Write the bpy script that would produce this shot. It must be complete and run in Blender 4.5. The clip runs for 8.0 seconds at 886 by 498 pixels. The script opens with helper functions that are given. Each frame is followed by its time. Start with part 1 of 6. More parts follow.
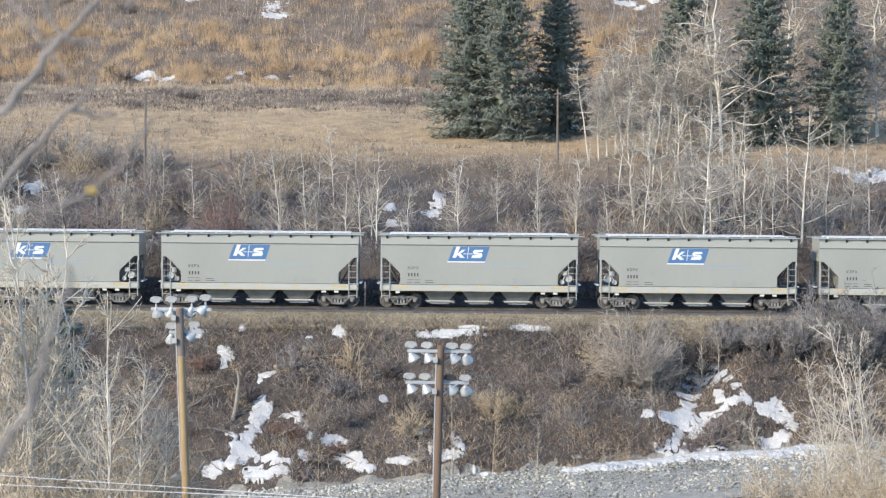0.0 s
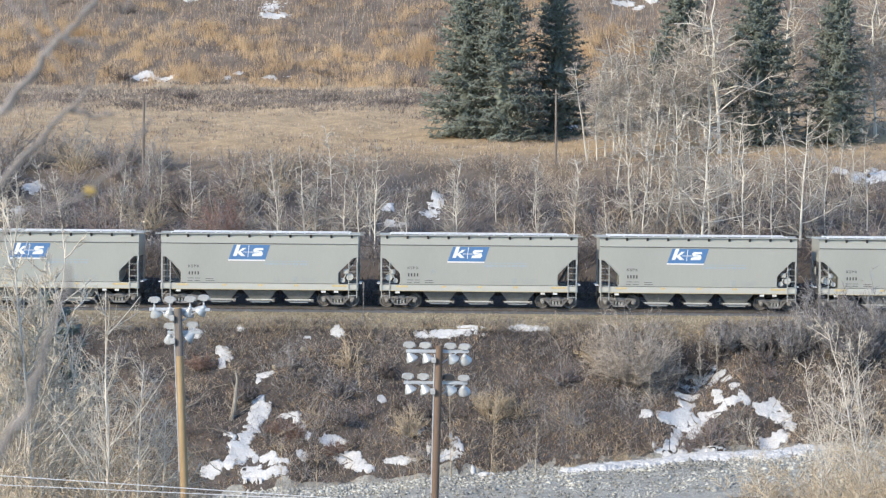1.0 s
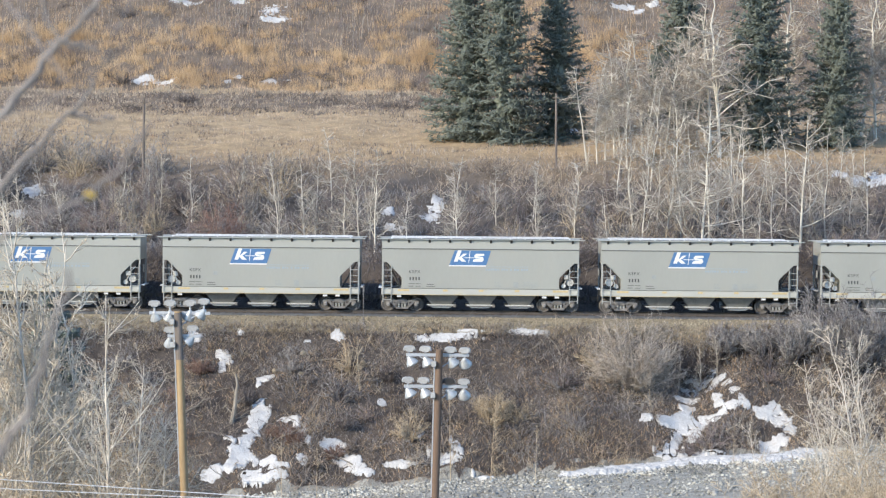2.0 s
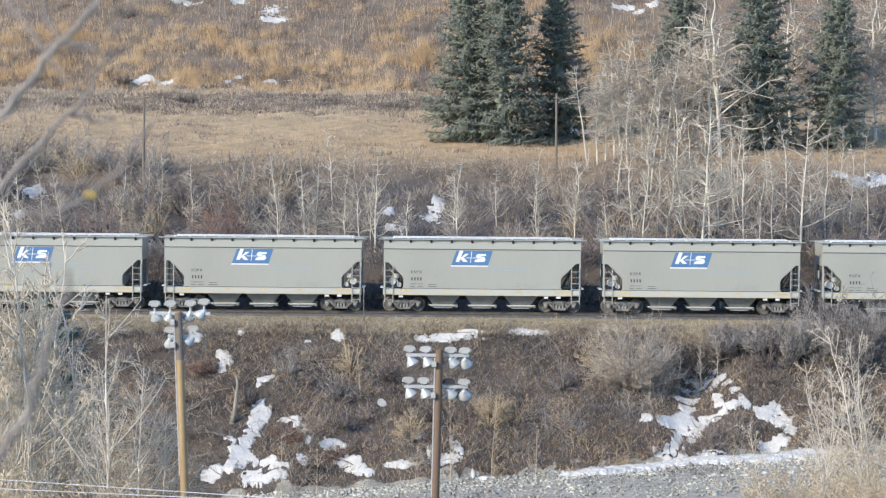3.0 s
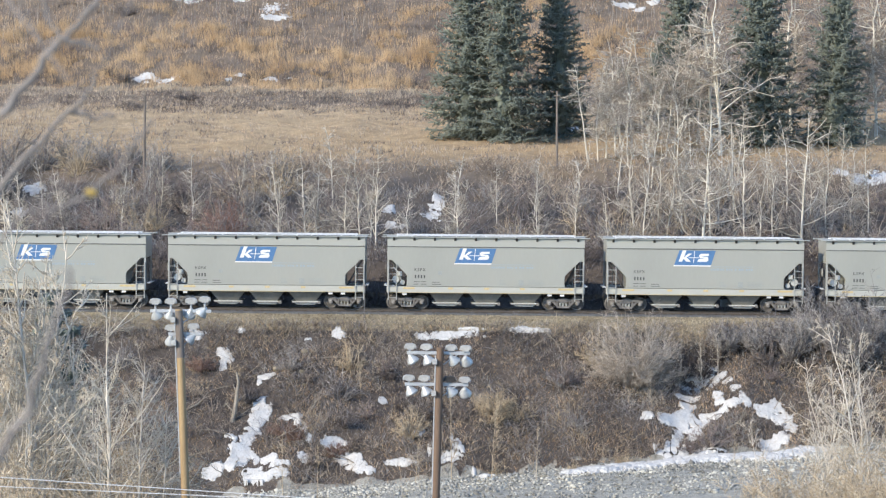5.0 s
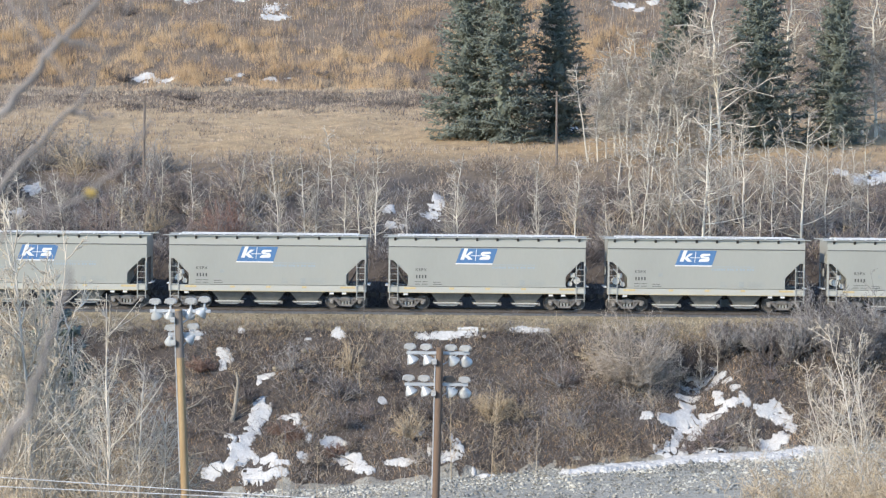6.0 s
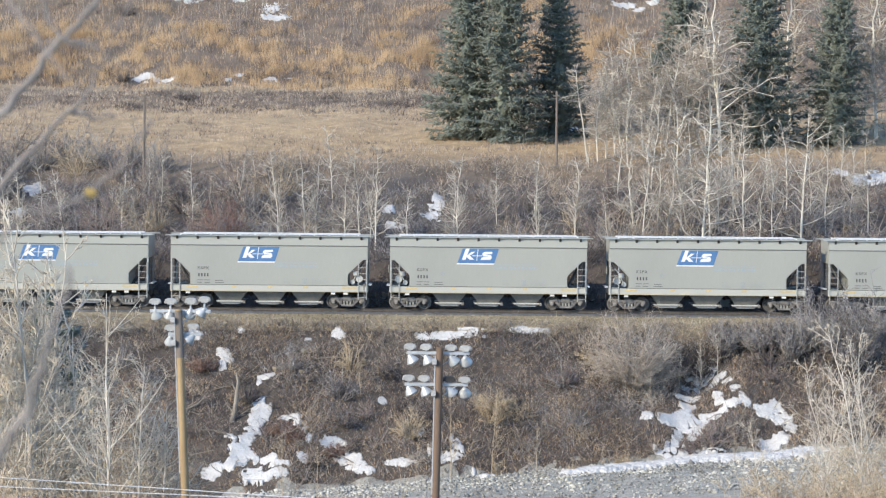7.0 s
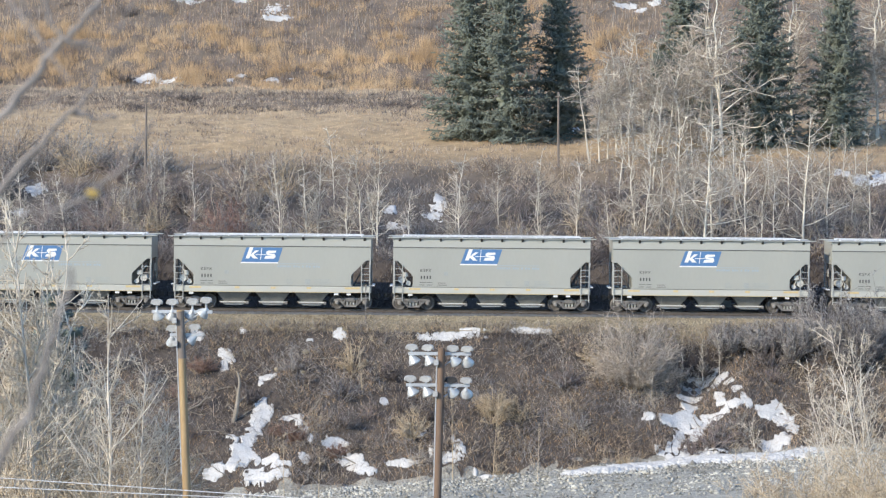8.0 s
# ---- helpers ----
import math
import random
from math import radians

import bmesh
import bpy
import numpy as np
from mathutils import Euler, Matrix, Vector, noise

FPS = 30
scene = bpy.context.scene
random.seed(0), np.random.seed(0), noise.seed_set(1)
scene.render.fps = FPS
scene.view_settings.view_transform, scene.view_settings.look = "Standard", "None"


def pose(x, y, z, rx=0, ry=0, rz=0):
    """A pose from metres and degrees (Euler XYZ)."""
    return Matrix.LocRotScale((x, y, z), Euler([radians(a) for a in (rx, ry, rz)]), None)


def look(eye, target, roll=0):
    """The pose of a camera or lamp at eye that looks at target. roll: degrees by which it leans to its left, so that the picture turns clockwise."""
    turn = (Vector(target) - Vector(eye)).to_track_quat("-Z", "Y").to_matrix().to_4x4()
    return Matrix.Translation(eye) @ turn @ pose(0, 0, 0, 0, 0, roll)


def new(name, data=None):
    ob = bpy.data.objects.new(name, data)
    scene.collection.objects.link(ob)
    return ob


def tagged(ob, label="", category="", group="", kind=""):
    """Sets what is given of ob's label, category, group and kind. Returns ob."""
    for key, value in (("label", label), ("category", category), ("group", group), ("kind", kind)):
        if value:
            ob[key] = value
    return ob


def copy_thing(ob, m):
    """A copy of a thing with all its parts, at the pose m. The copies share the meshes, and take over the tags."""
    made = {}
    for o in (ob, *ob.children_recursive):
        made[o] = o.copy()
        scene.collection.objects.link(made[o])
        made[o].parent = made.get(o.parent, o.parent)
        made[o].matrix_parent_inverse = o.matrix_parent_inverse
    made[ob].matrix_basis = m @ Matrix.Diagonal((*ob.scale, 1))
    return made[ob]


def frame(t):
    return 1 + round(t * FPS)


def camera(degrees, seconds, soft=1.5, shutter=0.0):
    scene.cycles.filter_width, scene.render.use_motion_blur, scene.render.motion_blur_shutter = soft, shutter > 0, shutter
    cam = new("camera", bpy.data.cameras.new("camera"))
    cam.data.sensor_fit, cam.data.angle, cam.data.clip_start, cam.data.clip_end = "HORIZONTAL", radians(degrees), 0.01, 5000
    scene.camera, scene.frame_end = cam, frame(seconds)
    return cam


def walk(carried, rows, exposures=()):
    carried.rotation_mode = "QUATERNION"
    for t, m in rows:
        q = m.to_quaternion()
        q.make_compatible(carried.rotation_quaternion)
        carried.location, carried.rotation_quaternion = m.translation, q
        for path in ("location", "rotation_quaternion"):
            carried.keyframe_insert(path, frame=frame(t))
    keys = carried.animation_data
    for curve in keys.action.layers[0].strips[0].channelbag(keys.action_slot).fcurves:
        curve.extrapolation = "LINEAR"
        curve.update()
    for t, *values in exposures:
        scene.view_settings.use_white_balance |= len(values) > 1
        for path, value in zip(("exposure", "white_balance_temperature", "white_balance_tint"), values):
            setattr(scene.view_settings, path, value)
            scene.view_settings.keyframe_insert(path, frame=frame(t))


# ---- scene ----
# Railway through a wooded valley in early spring. Rail tops lie at z = 0, the track runs along x,
# the camera stands on the opposite hillside and looks across the valley with a long lens.
from itertools import product

EYE = (0.0, -154.4, 10.5)
cam = camera(21.0, 8.0, soft=1.28)
cam.data.dof.use_dof = True
cam.data.dof.focus_distance = 150.0
cam.data.dof.aperture_fstop = 5.0


def aim(yaw, pitch):
    return pose(*EYE, 90.0 + pitch, 0, yaw) @ pose(0, 0, 0, 0, 0, 0.52)


# small wind shake of a hand-steadied camera: seconds, degrees of yaw, degrees of pitch
SHAKE = ((0.0, 0.024, -2.509), (0.5, 0.027, -2.521), (1.0, -0.016, -2.505), (1.5, -0.016, -2.431),
         (2.2, -0.012, -2.415), (3.0, -0.007, -2.411), (3.5, 0.0, -2.420), (4.0, 0.020, -2.420), (4.5, 0.014, -2.465),
         (5.2, 0.006, -2.465), (6.0, 0.0, -2.465), (6.5, -0.043, -2.477), (7.0, 0.0, -2.463), (7.5, 0.081, -2.463),
         (8.0, 0.041, -2.447))
walk(cam, [(t, aim(a, b)) for t, a, b in SHAKE])

# ---- light ----
SUN_TO = Vector((-0.62, -0.54, 0.43)).normalized()
world = bpy.data.worlds.new("world")
scene.world = world
world.use_nodes = True
wn = world.node_tree.nodes
sky = wn.new("ShaderNodeTexSky")
sky.sky_type = "NISHITA"
sky.sun_disc = False
sky.sun_elevation = math.asin(SUN_TO.z)
sky.sun_rotation = math.atan2(SUN_TO.x, SUN_TO.y)
sky.air_density, sky.dust_density, sky.ozone_density = 1.1, 0.3, 4.6
wn["Background"].inputs["Strength"].default_value = 0.295
world.node_tree.links.new(sky.outputs["Color"], wn["Background"].inputs["Color"])
sun = new("sun", bpy.data.lights.new("sun", "SUN"))
sun.data.energy, sun.data.angle, sun.data.color = 4.6, radians(0.6), (1.0, 0.864, 0.662)
sun.matrix_world = look((0, 0, 0), -SUN_TO)
scene.view_settings.exposure = 0.0
# ---- materials ----
def node_mat(name, rough=0.85, metal=0.0):
    m = bpy.data.materials.new(name)
    m.use_nodes = True
    nt = m.node_tree
    b = nt.nodes["Principled BSDF"]
    b.inputs["Roughness"].default_value = rough
    b.inputs["Metallic"].default_value = metal
    return m, nt, b


def ramp_node(nt, stops, const=False):
    r = nt.nodes.new("ShaderNodeValToRGB")
    r.color_ramp.interpolation = "CONSTANT" if const else "LINEAR"
    els = r.color_ramp.elements
    while len(els) < len(stops):
        els.new(0.5)
    for e, (p, c) in zip(els, stops):
        e.position, e.color = p, (*c, 1)
    return r


def noise_node(nt, vec, scale, detail=4.0, rough=0.6, distort=0.0):
    n = nt.nodes.new("ShaderNodeTexNoise")
    n.inputs["Scale"].default_value = scale
    n.inputs["Detail"].default_value = detail
    n.inputs["Roughness"].default_value = rough
    n.inputs["Distortion"].default_value = distort
    nt.links.new(vec, n.inputs["Vector"])
    return n


def mix_node(nt, fac, a, b, mode="MIX"):
    n = nt.nodes.new("ShaderNodeMix")
    n.data_type, n.blend_type = "RGBA", mode
    for sock, v in ((n.inputs["Factor"], fac), (n.inputs["A"], a), (n.inputs["B"], b)):
        if hasattr(v, "is_linked") or hasattr(v, "links"):
            nt.links.new(v, sock)
        elif isinstance(v, tuple):
            sock.default_value = (*v, 1)
        else:
            sock.default_value = v
    return n.outputs["Result"]


def bump_to(nt, b, height, strength, dist=0.05):
    n = nt.nodes.new("ShaderNodeBump")
    n.inputs["Strength"].default_value = strength
    n.inputs["Distance"].default_value = dist
    nt.links.new(height, n.inputs["Height"])
    nt.links.new(n.outputs["Normal"], b.inputs["Normal"])


def surface(name, c1, c2, scale=3.0, fine=40.0, rough=0.85, metal=0.0, bump=0.3, dist=0.02, stretch=(1, 1, 1), c3=None, grain=0.6):
    """Mottled surface: two tones at a coarse scale, grain at a fine one."""
    m, nt, b = node_mat(name, rough, metal)
    tc = nt.nodes.new("ShaderNodeTexCoord")
    mp = nt.nodes.new("ShaderNodeMapping")
    mp.inputs["Scale"].default_value = stretch
    nt.links.new(tc.outputs["Object"], mp.inputs["Vector"])
    v = mp.outputs["Vector"]
    n1, n2 = noise_node(nt, v, scale, 5), noise_node(nt, v, fine, 3)
    r = ramp_node(nt, ((0.3, c1), (0.7, c2)))
    nt.links.new(n1.outputs["Fac"], r.inputs["Fac"])
    g = ramp_node(nt, ((0.3, (0.72, 0.72, 0.72)), (0.7, (1.15, 1.15, 1.15))))
    nt.links.new(n2.outputs["Fac"], g.inputs["Fac"])
    col = mix_node(nt, grain, r.outputs["Color"], g.outputs["Color"], "MULTIPLY")
    if c3:
        n3 = noise_node(nt, v, scale * 2.3, 6, 0.7)
        s = ramp_node(nt, ((0.56, (0, 0, 0)), (0.72, (1, 1, 1))))
        nt.links.new(n3.outputs["Fac"], s.inputs["Fac"])
        col = mix_node(nt, s.outputs["Color"], col, c3)
    nt.links.new(col, b.inputs["Base Color"])
    bump_to(nt, b, n2.outputs["Fac"], bump, dist)
    return m


def twiggy(name, colours, rough=0.8, spread=0.18):
    """Bark or dry blades: each piece takes its own tone; broad patches shift the tone across the ground."""
    m, nt, b = node_mat(name, rough)
    geo = nt.nodes.new("ShaderNodeNewGeometry")
    n = noise_node(nt, geo.outputs["Position"], spread, 3)
    mr = nt.nodes.new("ShaderNodeMath")
    mr.operation = "MULTIPLY_ADD"
    nt.links.new(n.outputs["Fac"], mr.inputs[0])
    mr.inputs[1].default_value = 2.4
    mr.inputs[2].default_value = -1.2
    ad = nt.nodes.new("ShaderNodeMath")
    ad.operation = "ADD"
    nt.links.new(geo.outputs["Random Per Island"], ad.inputs[0])
    nt.links.new(mr.outputs[0], ad.inputs[1])
    k = len(colours)
    r = ramp_node(nt, [(i / (k - 1), c) for i, c in enumerate(colours)])
    nt.links.new(ad.outputs[0], r.inputs["Fac"])
    nt.links.new(r.outputs["Color"], b.inputs["Base Color"])
    b.inputs["Specular IOR Level"].default_value = 0.2
    return m


M_CAR = surface("car_paint", (0.342, 0.346, 0.313), (0.378, 0.381, 0.343), 0.35, 9.0, 0.5, 0, 0.03, 0.01, (0.950, 0.950, 0.286), (0.372, 0.367, 0.325), 0.08)
M_CHORD = surface("upper_paint", (0.395, 0.40, 0.362), (0.418, 0.421, 0.383), 0.4, 9.0, 0.5, 0, 0.03, 0.01, grain=0.1)
M_ROOF = surface("roof_paint", (0.34, 0.345, 0.33), (0.42, 0.425, 0.40), 1.5, 12, 0.6, 0, 0.1)
M_WALKWAY = surface("galvanised_walkway", (0.72, 0.73, 0.74), (0.85, 0.85, 0.84), 3, 30, 0.5, 0, 0.2)
M_BLUE = surface("blue_vinyl", (0.075, 0.18, 0.37), (0.10, 0.22, 0.42), 2, 20, 0.5, 0, 0.0)
M_WHITE = surface("white_vinyl", (0.78, 0.78, 0.76), (0.86, 0.86, 0.85), 2, 20, 0.5, 0, 0.0)
M_PALEBLUE = surface("faded_blue_lettering", (0.32, 0.39, 0.45), (0.36, 0.43, 0.48), 2, 20, 0.6, 0, 0.0)
M_PALEGREY = surface("faded_grey_lettering", (0.33, 0.35, 0.34), (0.38, 0.40, 0.38), 2, 20, 0.6, 0, 0.0)
M_INK = surface("black_lettering", (0.06, 0.06, 0.06), (0.09, 0.09, 0.09), 3, 20, 0.6, 0, 0.0)
M_YELLOW = surface("yellow_reflector", (0.56, 0.44, 0.22), (0.62, 0.50, 0.28), 4, 20, 0.5, 0, 0.0)
M_SILL = surface("sill_paint", (0.45, 0.455, 0.42), (0.49, 0.485, 0.43), 0.5, 14, 0.6, 0, 0.05, 0.01, (1, 1, 1), (0.49, 0.46, 0.36), 0.1)
# Hopper paint kept below the body tone: the shade beneath the car is in it.
M_HOPPER_SIDE = surface("shade_toned_hopper_paint", (0.17, 0.172, 0.165), (0.27, 0.27, 0.25), 1.2, 12, 0.65, 0, 0.1)
# Darkness taken from the shaded underside; for seam beads, end platforms and braces.
M_HOPPER = surface("shade_dark_steel", (0.07, 0.072, 0.075), (0.14, 0.14, 0.14), 1.5, 14, 0.7, 0, 0.1)
M_GATE = surface("gate_steel", (0.45, 0.45, 0.42), (0.62, 0.62, 0.58), 2, 18, 0.6, 0, 0.1)
M_TRUCK = surface("truck_casting", (0.14, 0.135, 0.13), (0.27, 0.255, 0.24), 2.5, 25, 0.8, 0, 0.3)
M_WHEEL = surface("wheel_steel", (0.09, 0.085, 0.08), (0.22, 0.20, 0.18), 3, 25, 0.6, 0.3, 0.2)
M_DUSTY = surface("dusty_casting", (0.20, 0.19, 0.18), (0.32, 0.30, 0.28), 2.5, 25, 0.8, 0, 0.2)
M_BLACK = surface("dark_steel", (0.03, 0.03, 0.03), (0.07, 0.065, 0.06), 3, 25, 0.7, 0, 0.2)
M_LADDER = surface("ladder_steel", (0.34, 0.345, 0.325), (0.44, 0.445, 0.42), 3, 25, 0.6, 0, 0.1)
M_RAIL = surface("rail_steel", (0.10, 0.085, 0.075), (0.16, 0.135, 0.115), 2, 30, 0.6, 0.4, 0.2)
M_TIE = surface("creosoted_timber", (0.06, 0.05, 0.04), (0.12, 0.10, 0.08), 2, 20, 0.9, 0, 0.4)
M_CRIB = surface("dark_ballast", (0.09, 0.091, 0.093), (0.17, 0.171, 0.174), 1.2, 9.0, 0.95, 0, 1.0, 0.08)
M_BALLAST = surface("ballast_gravel", (0.235, 0.192, 0.125), (0.365, 0.305, 0.205), 0.9, 9.0, 0.95, 0, 1.0, 0.08)
M_STONE = twiggy("ballast_stone", ((0.14, 0.113, 0.076), (0.298, 0.25, 0.168), (0.465, 0.402, 0.284)), 0.9)
M_ROCK = twiggy("road_rock", ((0.207, 0.202, 0.180), (0.390, 0.378, 0.332), (0.610, 0.589, 0.518)), 0.9)
M_ROADBED = surface("crushed_rock", (0.275, 0.266, 0.230), (0.463, 0.445, 0.386), 1.5, 7.0, 0.95, 0, 1.0, 0.12)
M_SNOW = surface("old_snow", (0.555, 0.546, 0.528), (0.67, 0.655, 0.625), 1.6, 9, 0.7, 0, 0.8, 0.06, (1, 1, 1), (0.494, 0.460, 0.414))
M_BARK_PALE = twiggy("aspen_bark", ((0.53, 0.475, 0.395), (0.66, 0.6, 0.51), (0.77, 0.71, 0.615)), 0.8)
M_TWIG_PALE = twiggy("aspen_twigs", ((0.49, 0.425, 0.335), (0.64, 0.565, 0.455), (0.77, 0.69, 0.57)), 0.8)
M_TWIG_FAR = twiggy("grey_tan_twigs", ((0.285, 0.247, 0.208), (0.425, 0.37, 0.315), (0.553, 0.493, 0.424)), 0.85)
M_BARK_FAR = twiggy("weathered_aspen_bark", ((0.493, 0.451, 0.375), (0.656, 0.607, 0.517), (0.809, 0.754, 0.654)), 0.8)
M_TWIG_DARK = twiggy("dark_brush", ((0.08, 0.069, 0.067), (0.149, 0.129, 0.122), (0.251, 0.218, 0.2)), 0.85)
M_TWIG_RUST = twiggy("rusty_twigs", ((0.16, 0.10, 0.08), (0.25, 0.165, 0.135), (0.34, 0.24, 0.19)), 0.85)
M_TWIG_GREY = twiggy("grey_brush", ((0.118, 0.109, 0.11), (0.209, 0.195, 0.194), (0.328, 0.308, 0.292), (0.454, 0.428, 0.399)), 0.85, 0.25)
M_TWIG_BROWN = twiggy("brown_brush", ((0.108, 0.087, 0.077), (0.227, 0.184, 0.156), (0.395, 0.323, 0.257), (0.623, 0.519, 0.397)), 0.85, 0.3)
M_TWIG_RED = twiggy("red_osier", ((0.182, 0.109, 0.092), (0.282, 0.17, 0.144), (0.331, 0.259, 0.205)), 0.8)
M_TWIG_PURPLE = twiggy("purple_grey_twigs", ((0.154, 0.125, 0.122), (0.253, 0.209, 0.197), (0.344, 0.294, 0.262)), 0.85)
M_TWIG_TAN = twiggy("tan_twigs", ((0.317, 0.252, 0.174), (0.465, 0.376, 0.263), (0.613, 0.514, 0.375)), 0.85)
M_GRASS = twiggy("dry_grass", ((0.347, 0.23, 0.128), (0.515, 0.353, 0.207), (0.63, 0.45, 0.283), (0.693, 0.513, 0.344)), 0.85, 0.1)
M_GRASS_ORANGE = twiggy("tall_dry_grass", ((0.415, 0.279, 0.153), (0.562, 0.391, 0.224), (0.651, 0.484, 0.305)), 0.85, 0.1)
M_NEEDLE = twiggy("spruce_needles", ((0.154, 0.18, 0.16), (0.177, 0.205, 0.18), (0.199, 0.228, 0.195), (0.222, 0.251, 0.211)), 0.7, 0.3)
M_SPRUCE_BARK = surface("spruce_bark", (0.09, 0.07, 0.055), (0.16, 0.13, 0.10), 4, 30, 0.9, 0, 0.5)
M_POLE = surface("weathered_pole", (0.34, 0.23, 0.12), (0.46, 0.33, 0.18), 1.5, 18, 0.85, 0, 0.3, 0.02, (3, 3, 0.3))
M_POLE_DARK = surface("dark_weathered_pole", (0.15, 0.10, 0.07), (0.24, 0.165, 0.115), 1.5, 18, 0.85, 0, 0.3, 0.02, (3, 3, 0.3))
M_POLE_GREY = surface("old_grey_pole", (0.15, 0.125, 0.105), (0.25, 0.21, 0.18), 1.5, 18, 0.85, 0, 0.3, 0.02, (3, 3, 0.3))
M_ARM = surface("galvanised_arm", (0.50, 0.52, 0.54), (0.62, 0.64, 0.66), 3, 25, 0.45, 0.3, 0.1)
M_REFLECTOR = surface("spun_aluminium", (0.50, 0.52, 0.52), (0.62, 0.635, 0.63), 2, 20, 0.42, 0.35, 0.05)
M_LENS = surface("lamp_glass", (0.62, 0.70, 0.78), (0.74, 0.80, 0.85), 2, 20, 0.12, 0.2, 0.0)
M_BALLASTBOX = surface("lamp_housing", (0.40, 0.40, 0.385), (0.56, 0.555, 0.535), 3, 20, 0.6, 0, 0.1)
M_CABLE = surface("bright_cable", (0.66, 0.66, 0.66), (0.80, 0.80, 0.80), 3, 20, 0.5, 0, 0.1)
M_BRANCH = surface("grey_branch", (0.20, 0.18, 0.17), (0.33, 0.30, 0.28), 10, 60, 0.85, 0, 0.3)
M_LEAF = surface("withered_leaf", (0.40, 0.27, 0.07), (0.50, 0.36, 0.11), 30, 90, 0.7, 0, 0.1)
M_LOG = surface("fallen_wood", (0.22, 0.19, 0.15), (0.38, 0.34, 0.28), 3, 25, 0.9, 0, 0.4)


def ground_material():
    m, nt, b = node_mat("valley_soil", 0.95)
    geo = nt.nodes.new("ShaderNodeNewGeometry")
    p = geo.outputs["Position"]
    big, mid, fine = noise_node(nt, p, 0.09, 5), noise_node(nt, p, 0.7, 5), noise_node(nt, p, 6.0, 4)
    sep = nt.nodes.new("ShaderNodeSeparateXYZ")
    nt.links.new(p, sep.inputs[0])
    wob = nt.nodes.new("ShaderNodeMath")
    wob.operation = "MULTIPLY_ADD"
    nt.links.new(big.outputs["Fac"], wob.inputs[0])
    wob.inputs[1].default_value = 16.0
    nt.links.new(sep.outputs["Y"], wob.inputs[2])
    mr = nt.nodes.new("ShaderNodeMapRange")
    nt.links.new(wob.outputs[0], mr.inputs["Value"])
    mr.inputs["From Min"].default_value, mr.inputs["From Max"].default_value = -40.0, 160.0
    at = lambda y: (y + 40 + 8) / 200
    zones = ramp_node(nt, ((at(-40), (0.12, 0.10, 0.085)), (at(2), (0.095, 0.08, 0.07)), (at(30), (0.13, 0.11, 0.095)),
                           (at(46), (0.45, 0.33, 0.195)), (at(84), (0.475, 0.36, 0.225)), (at(92), (0.20, 0.16, 0.12)),
                           (at(104), (0.26, 0.21, 0.15)), (at(107), (0.48, 0.39, 0.26)), (at(112), (0.20, 0.16, 0.125))))
    nt.links.new(mr.outputs[0], zones.inputs["Fac"])
    g1 = ramp_node(nt, ((0.3, (0.62, 0.60, 0.58)), (0.68, (1.25, 1.22, 1.15))))
    nt.links.new(mid.outputs["Fac"], g1.inputs["Fac"])
    g2 = ramp_node(nt, ((0.3, (0.70, 0.70, 0.70)), (0.7, (1.2, 1.2, 1.2))))
    nt.links.new(fine.outputs["Fac"], g2.inputs["Fac"])
    c = mix_node(nt, 0.8, zones.outputs["Color"], g1.outputs["Color"], "MULTIPLY")
    c = mix_node(nt, 0.8, c, g2.outputs["Color"], "MULTIPLY")
    nt.links.new(c, b.inputs["Base Color"])
    bump_to(nt, b, fine.outputs["Fac"], 0.8, 0.1)
    return m


M_GROUND = ground_material()
# ---- mesh helpers ----
def arrays_mesh(name, verts, faces, mat, smooth=False):
    """A mesh from numpy arrays: verts (n, 3), faces (m, 3 or 4)."""
    me = bpy.data.meshes.new(name)
    verts, faces = np.asarray(verts, np.float32), np.asarray(faces, np.int32)
    k = faces.shape[1]
    me.vertices.add(len(verts))
    me.vertices.foreach_set("co", verts.ravel())
    me.loops.add(faces.size)
    me.loops.foreach_set("vertex_index", faces.ravel())
    me.polygons.add(len(faces))
    me.polygons.foreach_set("loop_start", np.arange(0, faces.size, k, dtype=np.int32))
    if smooth:
        me.polygons.foreach_set("use_smooth", np.ones(len(faces), bool))
    me.update(calc_edges=True)
    me.materials.append(mat)
    return me


def part(name, bm, material, parent=None, label="", smooth=False):
    """Links a bmesh as one mesh object, under a thing where one is given."""
    me = bpy.data.meshes.new(name)
    bmesh.ops.recalc_face_normals(bm, faces=bm.faces)
    bm.to_mesh(me)
    bm.free()
    me.materials.append(material)
    if smooth:
        me.polygons.foreach_set("use_smooth", np.ones(len(me.polygons), bool))
    ob = new(name, me)
    ob.parent = parent
    return tagged(ob, label)


def piece(name, me, parent, m, label=""):
    """One more object on a shared mesh."""
    ob = new(name, me)
    ob.parent = parent
    ob.matrix_basis = m
    return tagged(ob, label)


def thing(name, m, label, category, group="", kind=""):
    ob = new(name)
    ob.matrix_basis = m
    ob.empty_display_size = 0.3
    return tagged(ob, label, category, group, kind)


def add_box(bm, x0, x1, y0, y1, z0, z1, bev=0.0):
    vs = [bm.verts.new((x, y, z)) for x, y, z in product((x0, x1), (y0, y1), (z0, z1))]
    fs = [bm.faces.new([vs[i] for i in q]) for q in ((0, 1, 3, 2), (4, 6, 7, 5), (0, 4, 5, 1), (2, 3, 7, 6), (0, 2, 6, 4), (1, 5, 7, 3))]
    if bev:
        bmesh.ops.bevel(bm, geom=list({e for f in fs for e in f.edges}), offset=bev, segments=1, affect="EDGES")
    return vs


def box(x0, x1, y0, y1, z0, z1, bev=0.0):
    bm = bmesh.new()
    add_box(bm, x0, x1, y0, y1, z0, z1, bev)
    return bm


